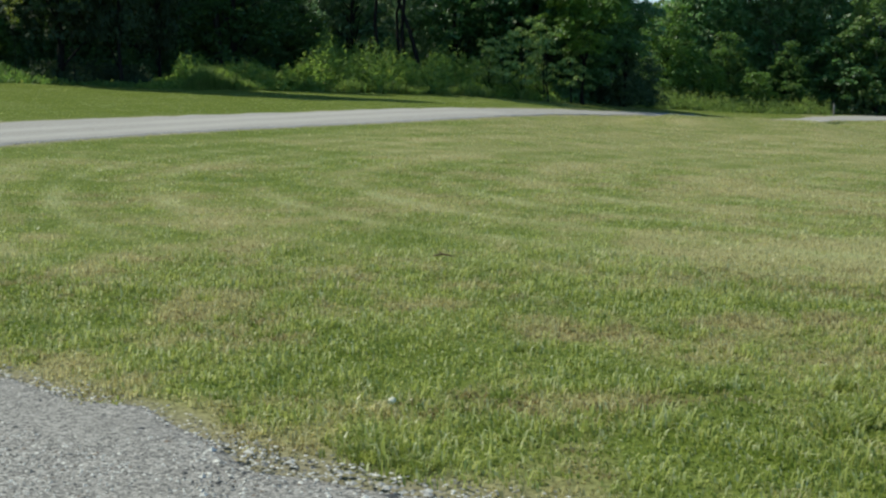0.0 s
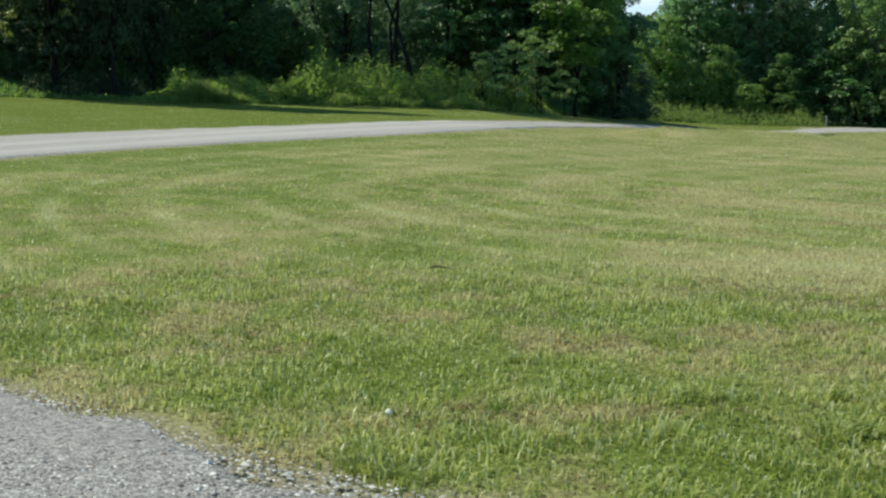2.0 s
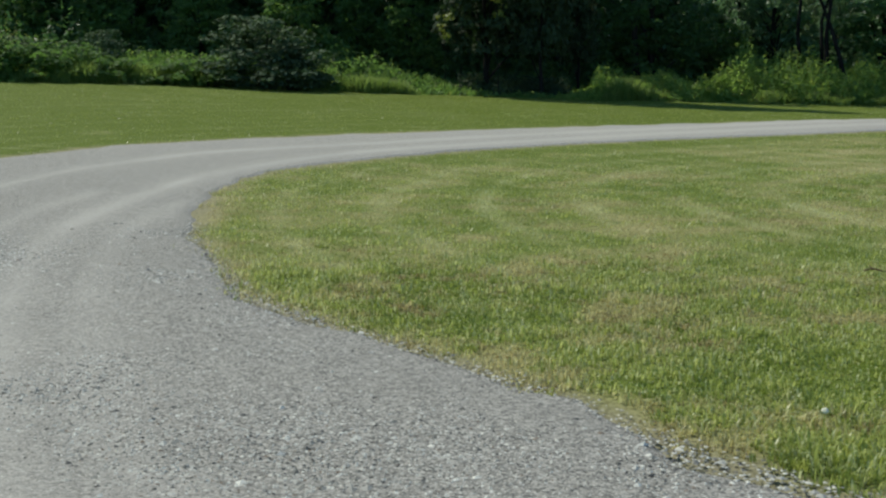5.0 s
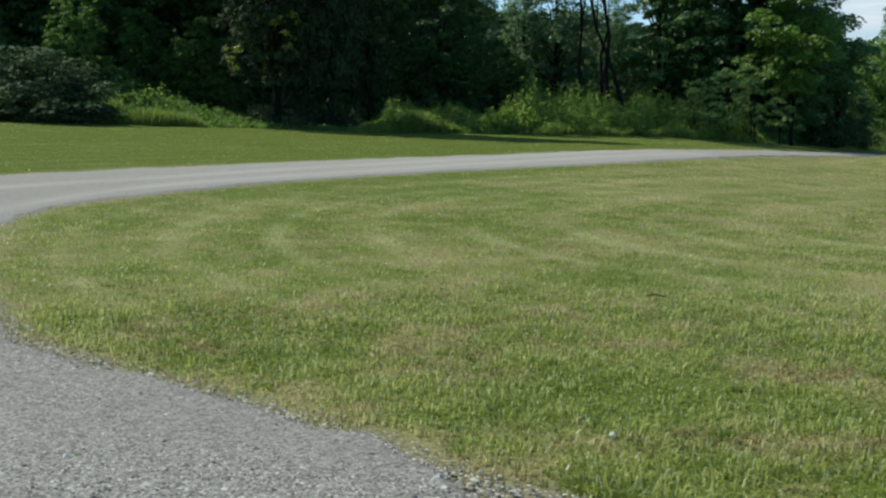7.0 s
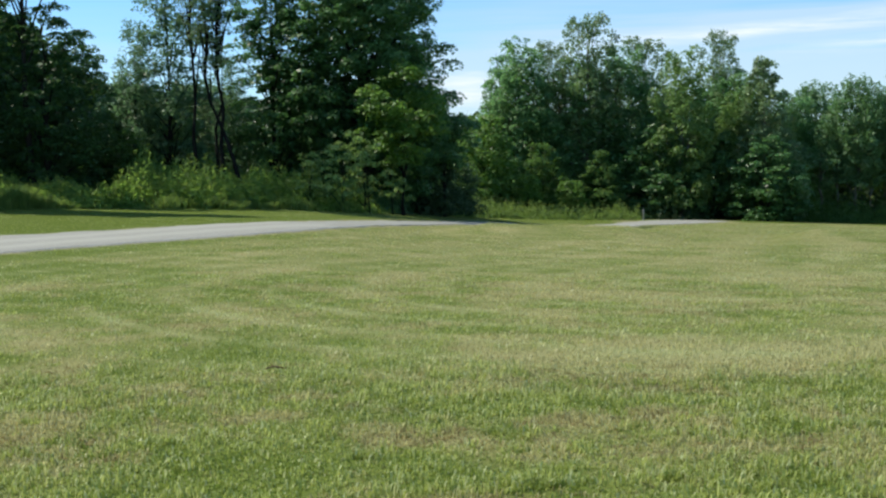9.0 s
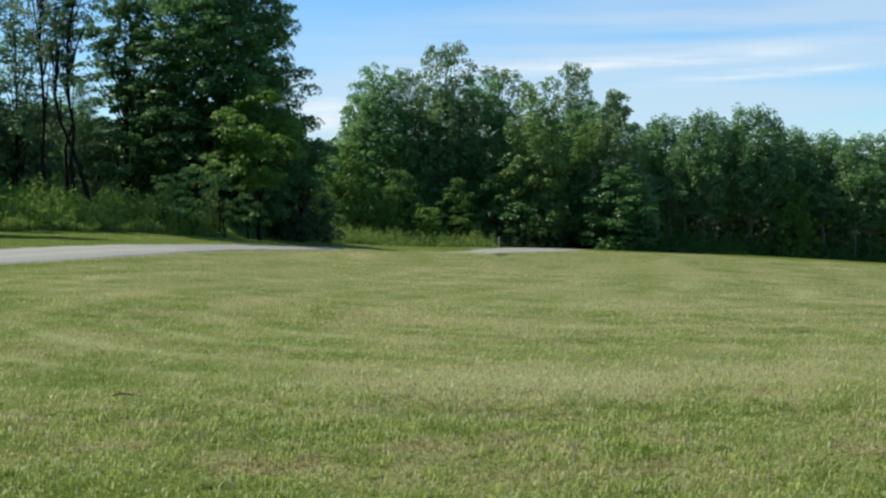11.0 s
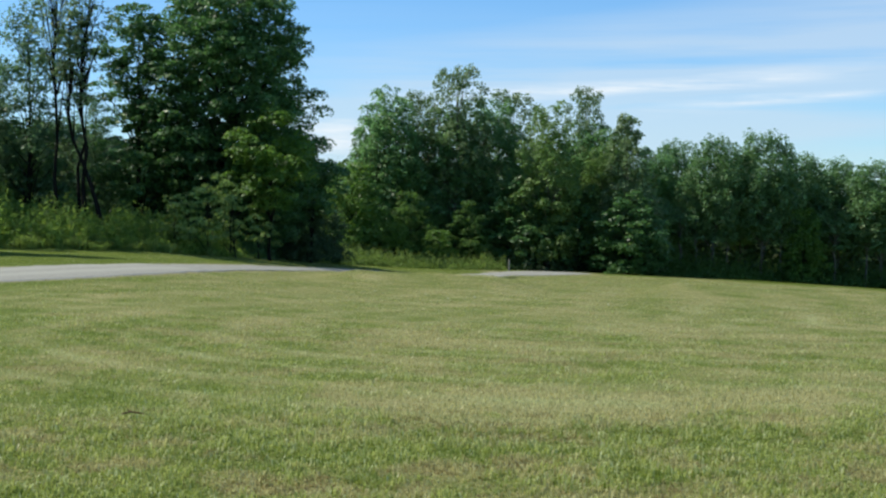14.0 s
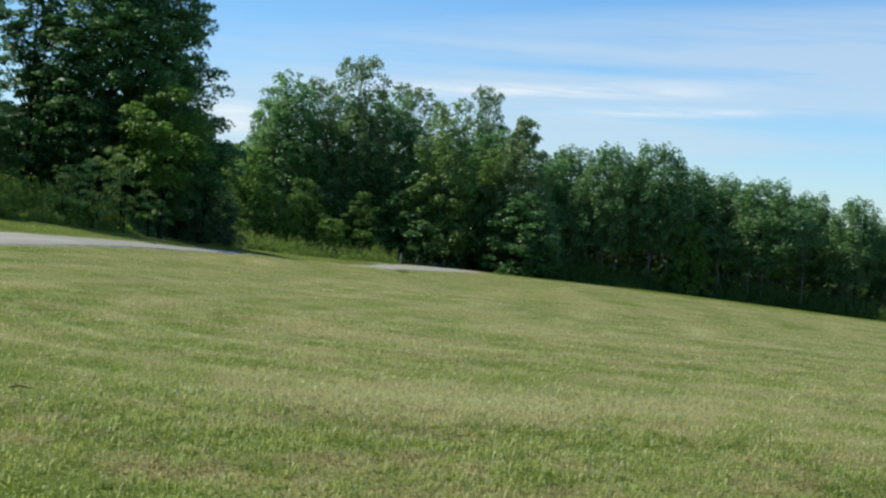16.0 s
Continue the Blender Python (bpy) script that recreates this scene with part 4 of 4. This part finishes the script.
# young growth along the edge of the wood
for k, (az, dist, top, wide) in enumerate(((-4.6, 51, 1.3, 0.6), (-21.6, 49.5, 3.6, 0.75), (-19.2, 48.5, 3.2, 0.7), (-24.4, 46.5, 4.4, 0.85), (-28.6, 48.5, 4.6, 0.8), (-32.6, 49, 4.0, 0.8), (-36.5, 50, 4.4, 0.9), (-9.4, 51, 1.5, 0.6))):
    again(bush, az, dist, top, 83 * k + 40, wide)
sapling = stand(make_tree("yellowing_sapling", 17, 5.0, 0.8, (0.4, 0.7, 1.0, 0.6), LEAF_YELLOW, BARK_DARK, clumps=9, each=22, leaf=0.12, clump=0.3, bare=0.62, trunk=0.03, flat=0.4, limbs=3), -15.2, 43.4, 3.4, 0, 0.7)
tagged(sapling, "thin sapling with a few yellowing leaves", "sapling")
again(sapling, -17.65, 43.4, 2.1, 120, 0.6)

# shrubs along the edge of the wood
olive = stand(make_tree("silvery_shrub", 61, 2.9, 2.0, (0.95, 1.0, 0.9, 0.7, 0.35), LEAF_OLIVE, BARK_DARK, clumps=120, each=64, leaf=0.12, clump=0.48, bare=0.03, trunk=0.05, stems=4, limbs=16, flat=0.45, cap=0.4, lumpy=0.5), -26.0, 42.2, 2.0, 0, 1.2)
tagged(olive, "rounded shrub with small silvery grey-green leaves", "shrub", group="silvery shrubs")
for az, dist, top, turn, wide in ((-24.7, 41.6, 0.6, 310, 0.65), (-33.0, 43.5, 1.5, 200, 0.6), (-36.6, 43, 1.3, 20, 0.8), (9.2, 54.5, -0.5, 60, 0.6), (10.2, 58, -0.5, 170, 0.55)):
    again(olive, az, dist, top, turn, wide)
bramble = stand(make_tree("bramble_shrub", 62, 2.0, 1.6, (0.95, 1.0, 0.85, 0.55), LEAF_BUSH, BARK_DARK, clumps=80, each=60, leaf=0.12, clump=0.4, bare=0.03, trunk=0.03, stems=4, limbs=16, flat=0.65, sprig=0.5, cap=0.4, lumpy=0.7), -28.6, 41.6, 0.3)
tagged(bramble, "leafy green bramble at the edge of the wood", "shrub", group="brambles")
for az, dist, top, turn, wide in ((-30.6, 41.8, 0.1, 80, 0.9), (-32.6, 41.5, 0.4, 160, 0.9), (-34.6, 41.5, 1.1, 240, 1.0), (-36.8, 41.2, 1.3, 310, 1.0), (-39.0, 41.2, 1.2, 20, 1.0), (-41.4, 41.5, 0.8, 110, 1.0), (-4.3, 47.5, -0.3, 50, 0.5), (-2.6, 47.5, -0.8, 190, 0.5)):
    again(bramble, az, dist, top, turn, wide)


WEED_AZ = [-44, -36, -30, -26, -24, -22, -19.5, -17.5, -16, -12.5, -11.2, -10.5, -8.5, -7.2, -6.4, -5.4, -4.3, -2.5, -0.5, 1.5, 4.5, 5.8, 6.8]
WEED_TALL = [1.0, 0.9, 0.9, 0.7, 1.0, 1.2, 0.7, 0.35, 0.2, 0.12, 0.3, 1.0, 1.0, 0.7, 0.6, 0.9, 1.5, 1.45, 1.35, 1.2, 1.0, 0.75, 0.15]


def thicket(name, label, seed, count, az0, az1, near, deep, tall, leaves, per=12, leaf=0.18, low=0.05):
    """A belt of tall weeds: stems with lance-shaped leaves, in drifts of uneven height. tall: metres, or heights by bearing."""
    rng = np.random.RandomState(seed)
    az = rng.uniform(az0, az1, count)
    foot = np.interp(az, AZ, BASE_D) + near + 0.7 * (soft_noise(az * 1.3, az * 0, seed) - 0.5)
    dist = foot + rng.uniform(0, 1, count) ** 0.8 * deep
    x, y = dist * np.sin(np.radians(az)), dist * np.cos(np.radians(az))
    rise = (np.interp(az, WEED_AZ, WEED_TALL) if tall is None else tall) * (0.45 + 0.7 * soft_noise(x / 0.9, y / 0.9, seed)) * (0.45 + 1.0 * rng.uniform(0, 1, count) ** 2.2) * np.clip((dist - foot) / 1.6 + 0.3, 0, 1)
    own = np.repeat(np.arange(count), per)
    h = rng.uniform(low, 1, len(own))
    spread = 0.13 * (1.1 - h)
    at = np.stack([x[own] + rng.normal(size=len(own)) * spread, y[own] + rng.normal(size=len(own)) * spread, land(x, y)[own] + h * rise[own]], 1)
    v, f = leaf_cards(rng, at, leaf * (1.35 - 0.55 * h), 0.0, 0.42)
    ob = new(name, np_mesh(name, v, f, leaves))
    return tagged(ob, label, "weeds", kind="stuff")


thicket("tall_weeds", "belt of tall goldenrod and weeds along the wood", 71, 13000, -12.5, 6.8, -0.3, 6.0, None, LEAF_WEED)
thicket("tall_weeds", "belt of green weeds and brambles along the wood", 72, 9000, -43, -12.5, 0.0, 4.5, None, LEAF_BRAKE)
thicket("rough_grass", "rough tall grass at the edge of the copse", 73, 6500, 9.8, 18.3, -4.0, 8.0, 0.8, LEAF_ROUGH, 10, 0.13)
# leaf colour carries the shade below the overhanging trees
thicket("undergrowth", "shrubs and saplings where the wood meets the lawn, darkened for shade", 76, 2600, -17, -12.0, 0.6, 3.0, 0.6, LEAF_SHADE, 12, 0.16)
thicket("undergrowth", "dark leafy undergrowth about the foot of the maple", 77, 1500, 5.5, 9.8, 0.6, 5.0, 0.9, LEAF_MAPLE, 12, 0.16)
# the far wood's dark green serves here as the shade under the trees
thicket("undergrowth", "undergrowth below the row of trees, darkened for the shade there", 74, 5000, 18.3, 46, -3.0, 9.0, 1.6, LEAF_FAR, 10, 0.18)
thicket("undergrowth", "green bushes at the foot of the row of trees", 84, 5200, 24.5, 46, -5.0, 5.0, 1.5, LEAF_BUSH, 12, 0.16)
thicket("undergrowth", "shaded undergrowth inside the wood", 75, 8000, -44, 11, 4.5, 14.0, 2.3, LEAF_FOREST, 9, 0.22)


def tall_grass(seed, count, az0, az1, near, deep, tall):
    """Unmown grass: upright blades that arch over, pale where they have gone to seed."""
    rng = np.random.RandomState(seed)
    az = rng.uniform(az0, az1, count)
    dist = np.interp(az, AZ, BASE_D) + near + 0.6 * (soft_noise(az * 1.7, az * 0, seed) - 0.5) + rng.uniform(0, 1, count) * deep
    x, y = dist * np.sin(np.radians(az)), dist * np.cos(np.radians(az))
    h = tall * (0.35 + 0.9 * soft_noise(x / 0.8, y / 0.8, seed)) * rng.uniform(0.5, 1.1, count) * np.clip(np.minimum(az - az0, az1 - az) / 1.2, 0.15, 1)
    turn = rng.uniform(0, 2 * math.pi, count)
    d = np.stack([np.cos(turn), np.sin(turn), np.zeros(count)], 1)
    s = np.stack([-d[:, 1], d[:, 0], d[:, 2]], 1) * 0.009
    foot = np.stack([x, y, land(x, y) - 0.02], 1)
    bow = (h * rng.uniform(0.15, 0.9, count))[:, None]
    mid, tip = foot + 0.35 * d * bow, foot + d * bow
    mid[:, 2] += 0.62 * h
    tip[:, 2] += h
    v = np.stack([foot - s, foot + s, mid + s, tip, mid - s], 1).reshape(-1, 3)
    o = np.arange(count)[:, None] * 5
    f = np.concatenate([o + np.array([q]) for q in ((0, 1, 2), (0, 2, 4), (4, 2, 3))])
    return tagged(new("unmown_grass", np_mesh("unmown_grass", v, f, LEAF_ROUGH)), "tall unmown grass gone to seed along the wood", "grass", kind="stuff")


tall_grass(78, 15000, -11.0, -7.0, -0.5, 2.4, 0.75)
tall_grass(79, 14000, -37, -18.5, -0.5, 1.3, 0.6)
tall_grass(80, 11000, -4.8, 6.2, -0.5, 1.3, 0.45)
thicket("goldenrod_plumes", "yellow goldenrod plumes at the edge of the wood", 83, 60, -37.6, -36.4, 0.8, 1.2, 2.4, LEAF_PLUME, 14, 0.07, 0.7)


def far_wood(seed, count):
    """The rest of the wood, deep behind the first trees: one uneven mass of leaves."""
    rng = np.random.RandomState(seed)
    az = rng.uniform(-62, 64, count)
    dist = np.interp(az, AZ, BASE_D) + rng.uniform(18, 45, count)
    x, y = dist * np.sin(np.radians(az)), dist * np.cos(np.radians(az))
    tall = np.interp(az, [-62, -12, -8, -4, 3, 9, 12, 22, 26, 40, 64], [12, 12, 7, 4.6, 4.4, 5, 5.5, 8, 7, 6.0, 6.5]) * (0.75 + 0.5 * soft_noise(az / 2.2, dist / 6, seed))
    z = land(x, y) + rng.uniform(0, 1, count) * tall
    v, f = leaf_cards(rng, np.stack([x, y, z], 1), np.full(count, 0.75))
    return new("distant_wood", np_mesh("distant_wood", v, f, LEAF_FAR))


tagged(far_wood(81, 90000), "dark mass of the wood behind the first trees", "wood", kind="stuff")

# ---- lawn ----
# lush dark tufts that the mower has left longer: place and size
TUFTS = ((0.03, 4.62, 1.3), (1.95, 5.16, 1.2), (1.37, 5.71, 1.0), (-0.18, 4.74, 1.2), (-3.55, 8.13, 0.7), (-0.19, 4.91, 1.1), (2.06, 5.70, 0.9), (1.80, 5.09, 1.3), (2.09, 8.14, 1.2), (0.61, 6.48, 0.8), (-1.97, 6.33, 0.7), (-4.25, 9.61, 0.7), (3.77, 7.92, 0.9), (1.40, 6.88, 0.8))


def sow(rng, r0, r1, count, az0=-50, az1=54):
    r = np.sqrt(rng.uniform(r0 ** 2, r1 ** 2, count))
    a = np.radians(rng.uniform(az0, az1, count))
    x, y = r * np.sin(a), r * np.cos(a)
    within = np.minimum((r - r0) / 1.2, (r1 - r) / 1.2 if r1 < 40 else 1.0) > rng.uniform(0, 1, count)
    e = from_edge(x, y) + 0.42 * (soft_noise(x / 0.5, y / 0.5, 21) - 0.5) + 0.15 * (soft_noise(x / 0.15, y / 0.15, 27) - 0.5)
    stray = rng.uniform(0, 1, count)
    keep = within & (e > -0.03) & (stray < 0.25 + e / 0.27)
    return x[keep], y[keep]


def lawn(name, seed, r0, r1, count, width, tall, bent, az0=-50, az1=54):
    """Grass blades on the mown turf. bent: with a knee, for the nearer ones."""
    rng = np.random.RandomState(seed)
    x, y = sow(rng, r0, r1, count, az0, az1)
    n = len(x)
    tuft = soft_noise(x / 0.22, y / 0.22, 22) * 0.6 + soft_noise(x / 0.9, y / 0.9, 23) * 0.5
    tallest = rng.uniform(0, 1, n) ** 2.2
    h = tall * (0.4 + 0.8 * tallest) * (0.45 + tuft)
    dry = dryness(x, y)
    chance = 0.45 * rng.uniform(0, 1, n) + 0.55 * np.clip(1.5 * soft_noise(x / 0.11, y / 0.11, 28) - 0.25, 0, 1)
    tone = np.clip(2.6 * (0.62 * soft_noise(x / 0.09, y / 0.09, 24) + 0.42 * soft_noise(x / 0.30, y / 0.30, 25) + 0.26 * soft_noise(x / 1.3, y / 1.3, 26)) - 1.02, 0, 1)
    beyond = (away(x, y, OUTER[::6]) < away(x, y, INNER[::6])) & (y > 0)
    marks = soft_noise(np.degrees(np.arctan2(x, y)) / 2.2 + y / 9, np.hypot(x, y) / 0.55, 34)
    tone = np.clip(tone - (0.80 - 0.5 * marks) * beyond - 0.12 * np.clip((3 - x) / 4, 0, 1), 0, 1)
    sprout = sprouts(x, y)
    tone = np.clip(tone - 0.5 * thatchy(x, y) + 0.5 * sprout, 0, 1)
    h = h * (0.75 + 0.5 * tone + 0.25 * sprout)
    bands = np.cos((from_edge(x, y, ROUNDS) + 0.5 * soft_noise(x / 5.0, y / 5.0, 4)) * 2 * np.pi / 2.1)
    tone = np.clip(tone + 0.35 * tallest + 0.75 * swath(x, y) + 0.15 * bands, 0, 1)
    h = h * np.interp(np.hypot(x, y), [4, 9, 18, 40], [1.0, 0.85, 0.65, 0.6])
    for tx, ty, size in TUFTS:
        lush = np.exp(-((x - tx) ** 2 + (y - ty) ** 2) / (0.09 * size) ** 2)
        h, tone, dry = h * (1 + 0.4 * lush), tone * (1 - 0.6 * lush), dry * (1 - lush)
    turn, lean = rng.uniform(0, 2 * math.pi, n), rng.uniform(0.15, 1.0, n)
    d = np.stack([np.cos(turn), np.sin(turn), np.zeros(n)], 1)
    s = np.stack([-d[:, 1], d[:, 0], d[:, 2]], 1) * (width * rng.uniform(0.6, 1.4, n))[:, None] / 2
    foot = np.stack([x, y, land(x, y) - 0.004], 1)
    tip = foot + d * (h * lean)[:, None]
    tip[:, 2] += h * np.sqrt(1 - 0.75 * lean ** 2)
    if bent:
        mid = foot + d * (h * lean * 0.3)[:, None]
        mid[:, 2] += h * 0.6
        v = np.stack([foot - s, foot + s, mid + s * 0.85, tip, mid - s * 0.85], 1).reshape(-1, 3)
        o = np.arange(n)[:, None] * 5
        f = np.concatenate([o + np.array([[0, 1, 2]]), o + np.array([[0, 2, 4]]), o + np.array([[4, 2, 3]])])
        k = 5
    else:
        v = np.stack([foot - s, foot + s, tip], 1).reshape(-1, 3)
        f = np.arange(3 * n).reshape(n, 3)
        k = 3
    ob = new(name, np_mesh(name, v, f, BLADES, {"dry": np.repeat(dry, k), "pale": np.repeat(bleached(x, y), k), "chance": np.repeat(chance, k), "tone": np.repeat(tone, k)}))
    return tagged(ob, "short mown grass, green mixed with dry straw", "grass", kind="stuff")


lawn("grass", 91, 2.2, 9.9, 225000, 0.0100, 0.054, True)
lawn("grass", 92, 8.2, 18.6, 330000, 0.0125, 0.051, False)
lawn("grass", 93, 17.4, 46, 285000, 0.020, 0.05, False)
lawn("grass", 94, 45, 66, 70000, 0.035, 0.05, False, 4, 50)

# ---- loose stones and small things on the lawn ----
def pebbles(seed, count):
    rng = np.random.RandomState(seed)
    r, a = np.sqrt(rng.uniform(9, 150, count)), np.radians(rng.uniform(-62, 18, count))
    x, y = r * np.sin(a), r * np.cos(a)
    e = from_edge(x, y)
    keep = e < 0.16 * rng.uniform(0, 1, count) ** 2
    x, y = x[keep], y[keep]
    n = len(x)
    size = rng.uniform(0.005, 0.0125, n) * (1 + (rng.uniform(0, 1, n) > 0.965) * rng.uniform(0.4, 1.4, n))
    shape = np.array([[1, 0, 0], [-0.2, 0.9, 0], [-0.9, -0.2, 0], [0.1, -0.9, 0], [0.05, 0.05, 0.42]])
    turn = rng.uniform(0, 2 * math.pi, n)
    c, s = np.cos(turn), np.sin(turn)
    j = shape[None] * rng.uniform(0.6, 1.3, (n, 5, 1))
    v = np.stack([j[..., 0] * c[:, None] - j[..., 1] * s[:, None], j[..., 0] * s[:, None] + j[..., 1] * c[:, None], j[..., 2]], -1) * size[:, None, None]
    v += np.stack([x, y, land(x, y) + 0.014 + 0.02 * np.clip(-e[keep] / 0.5, 0, 1)], 1)[:, None]
    o = np.arange(n)[:, None] * 5
    f = np.concatenate([o + np.array([q]) for q in ((0, 1, 4), (1, 2, 4), (2, 3, 4), (3, 0, 4))])
    ob = new("gravel_chips", np_mesh("gravel_chips", v.reshape(-1, 3), f, CHIP))
    return tagged(ob, "loose angular grey and white gravel chips on the drive", "gravel", kind="stuff")


def chip_material():
    m, n, l, p = material("gravel_chip")
    g = n.new("ShaderNodeNewGeometry")
    rnd = g.outputs["Random Per Island"]
    col = mix(n, l, ramp(n, l, rnd, 0.1, 1.0), (0.095, 0.092, 0.080), (0.70, 0.675, 0.60))
    # some dark blue-grey stones and a few rusty ones
    col = mix(n, l, ramp(n, l, rnd, 0.12, 0.1), col, (0.050, 0.052, 0.054))
    col = mix(n, l, ramp(n, l, rnd, 0.03, 0.028), col, (0.20, 0.145, 0.10))
    l.new(col, p.inputs["Base Color"])
    p.inputs["Roughness"].default_value = 0.85
    return m


CHIP = chip_material()
pebbles(95, 190000)

# longer tufts that stand out of the turf
def grass_tuft(seed, count):
    rng = np.random.RandomState(seed)
    r, a = 0.085 * rng.uniform(0, 1, count) ** 0.6, rng.uniform(0, 2 * math.pi, count)
    foot = np.stack([r * np.cos(a), r * np.sin(a), np.full(count, -0.005)], 1)
    turn = a + rng.normal(size=count) * 0.7
    d = np.stack([np.cos(turn), np.sin(turn), np.zeros(count)], 1)
    s = np.stack([-d[:, 1], d[:, 0], d[:, 2]], 1) * 0.0035
    h = rng.uniform(0.035, 0.085, count)[:, None]
    out = (0.25 + 5.0 * r)[:, None]
    up = np.array([[0, 0, 1.0]])
    mid, tip = foot + d * h * out * 0.4 + up * h * 0.65, foot + d * h * out * 1.3 + up * h * 0.9
    v = np.stack([foot - s, foot + s, mid + s * 0.8, tip, mid - s * 0.8], 1).reshape(-1, 3)
    o = np.arange(count)[:, None] * 5
    f = np.concatenate([o + np.array([q]) for q in ((0, 1, 2), (0, 2, 4), (4, 2, 3))])
    zero, tone = np.zeros(5 * count), np.repeat(rng.uniform(0.25, 0.95, count), 5)
    return new("grass_tuft", np_mesh("grass_tuft", v, f, BLADES, {"dry": zero, "pale": zero, "chance": zero, "tone": tone}))


tuft = tagged(grass_tuft(97, 150), "lush dark green tuft of longer grass in the lawn", "grass tuft", group="grass tufts")
tuft.matrix_basis = pose(TUFTS[0][0], TUFTS[0][1], float(land(TUFTS[0][0], TUFTS[0][1])), 0, 0, 30) @ Matrix.Diagonal((0.9, 0.9, 0.8, 1))
for k, (tx, ty, size) in enumerate(TUFTS[1:]):
    copy_thing(tuft, pose(tx, ty, float(land(tx, ty)), 0, 0, 77 * k) @ Matrix.Diagonal((size, size, 0.9 * size, 1)))

# a dead twig lying in the grass
x, y, z = 0.23, 9.33, float(land(0.23, 9.33))
twig = new("fallen_twig", np_mesh("fallen_twig", *joined([tube([(x - 0.08, y, z + 0.025), (x - 0.02, y + 0.02, z + 0.035), (x + 0.03, y, z + 0.03), (x + 0.08, y - 0.02, z + 0.022)], [0.006, 0.008, 0.007, 0.004]),
                                                          tube([(x - 0.02, y + 0.02, z + 0.035), (x - 0.04, y + 0.05, z + 0.055)], [0.005, 0.003])]), TWIG, None, True))
tagged(twig, "dark dead twig lying on the mown grass", "twig")

# a dandelion gone to seed, and white clover heads
def seed_head(x, y, tall, size):
    z = float(land(x, y))
    thing = new("seed_head")
    thing.matrix_basis = pose(x, y, z)
    part("stalk", np_mesh("stalk", *tube([(0, 0, 0), (0.006, 0, tall * 0.6), (0.01, 0.004, tall)], [0.0025, 0.002, 0.002], 5), LEAF_WEED), thing)
    bm = bmesh.new()
    bmesh.ops.create_icosphere(bm, subdivisions=2, radius=size, matrix=Matrix.Translation((0.01, 0.004, tall + size * 0.6)))
    for v in bm.verts:
        v.co += v.normal * size * 0.25 * noise.noise(v.co * 90)
    me = bpy.data.meshes.new("head")
    bm.to_mesh(me)
    bm.free()
    me.materials.append(PETAL)
    part("head", me, thing)
    return thing


tagged(seed_head(-0.08, 5.22, 0.085, 0.016), "dandelion gone to seed, a pale ball on a short stalk", "flower")
clover = tagged(seed_head(6.95, 26.7, 0.05, 0.015), "white clover head in the mown grass", "flower", group="clover heads")
for x, y in ((6.8, 24.3), (7.6, 25.1), (5.9, 27.2), (9.5, 22.4), (8.8, 24.6)):
    copy_thing(clover, pose(x, y, float(land(x, y))))

# marker post beside the drive
x, y, z = spot(18.45, 67.0)
post = new("marker_post", np_mesh("marker_post", *joined([tube([(x, y, z - 0.1), (x, y, z + 0.4), (x, y, z + 0.57), (x, y, z + 0.6)], [0.042, 0.042, 0.04, 0.024], 8)]), POST_WOOD, None, True))
tagged(post, "short pale wooden marker post beside the drive", "post")
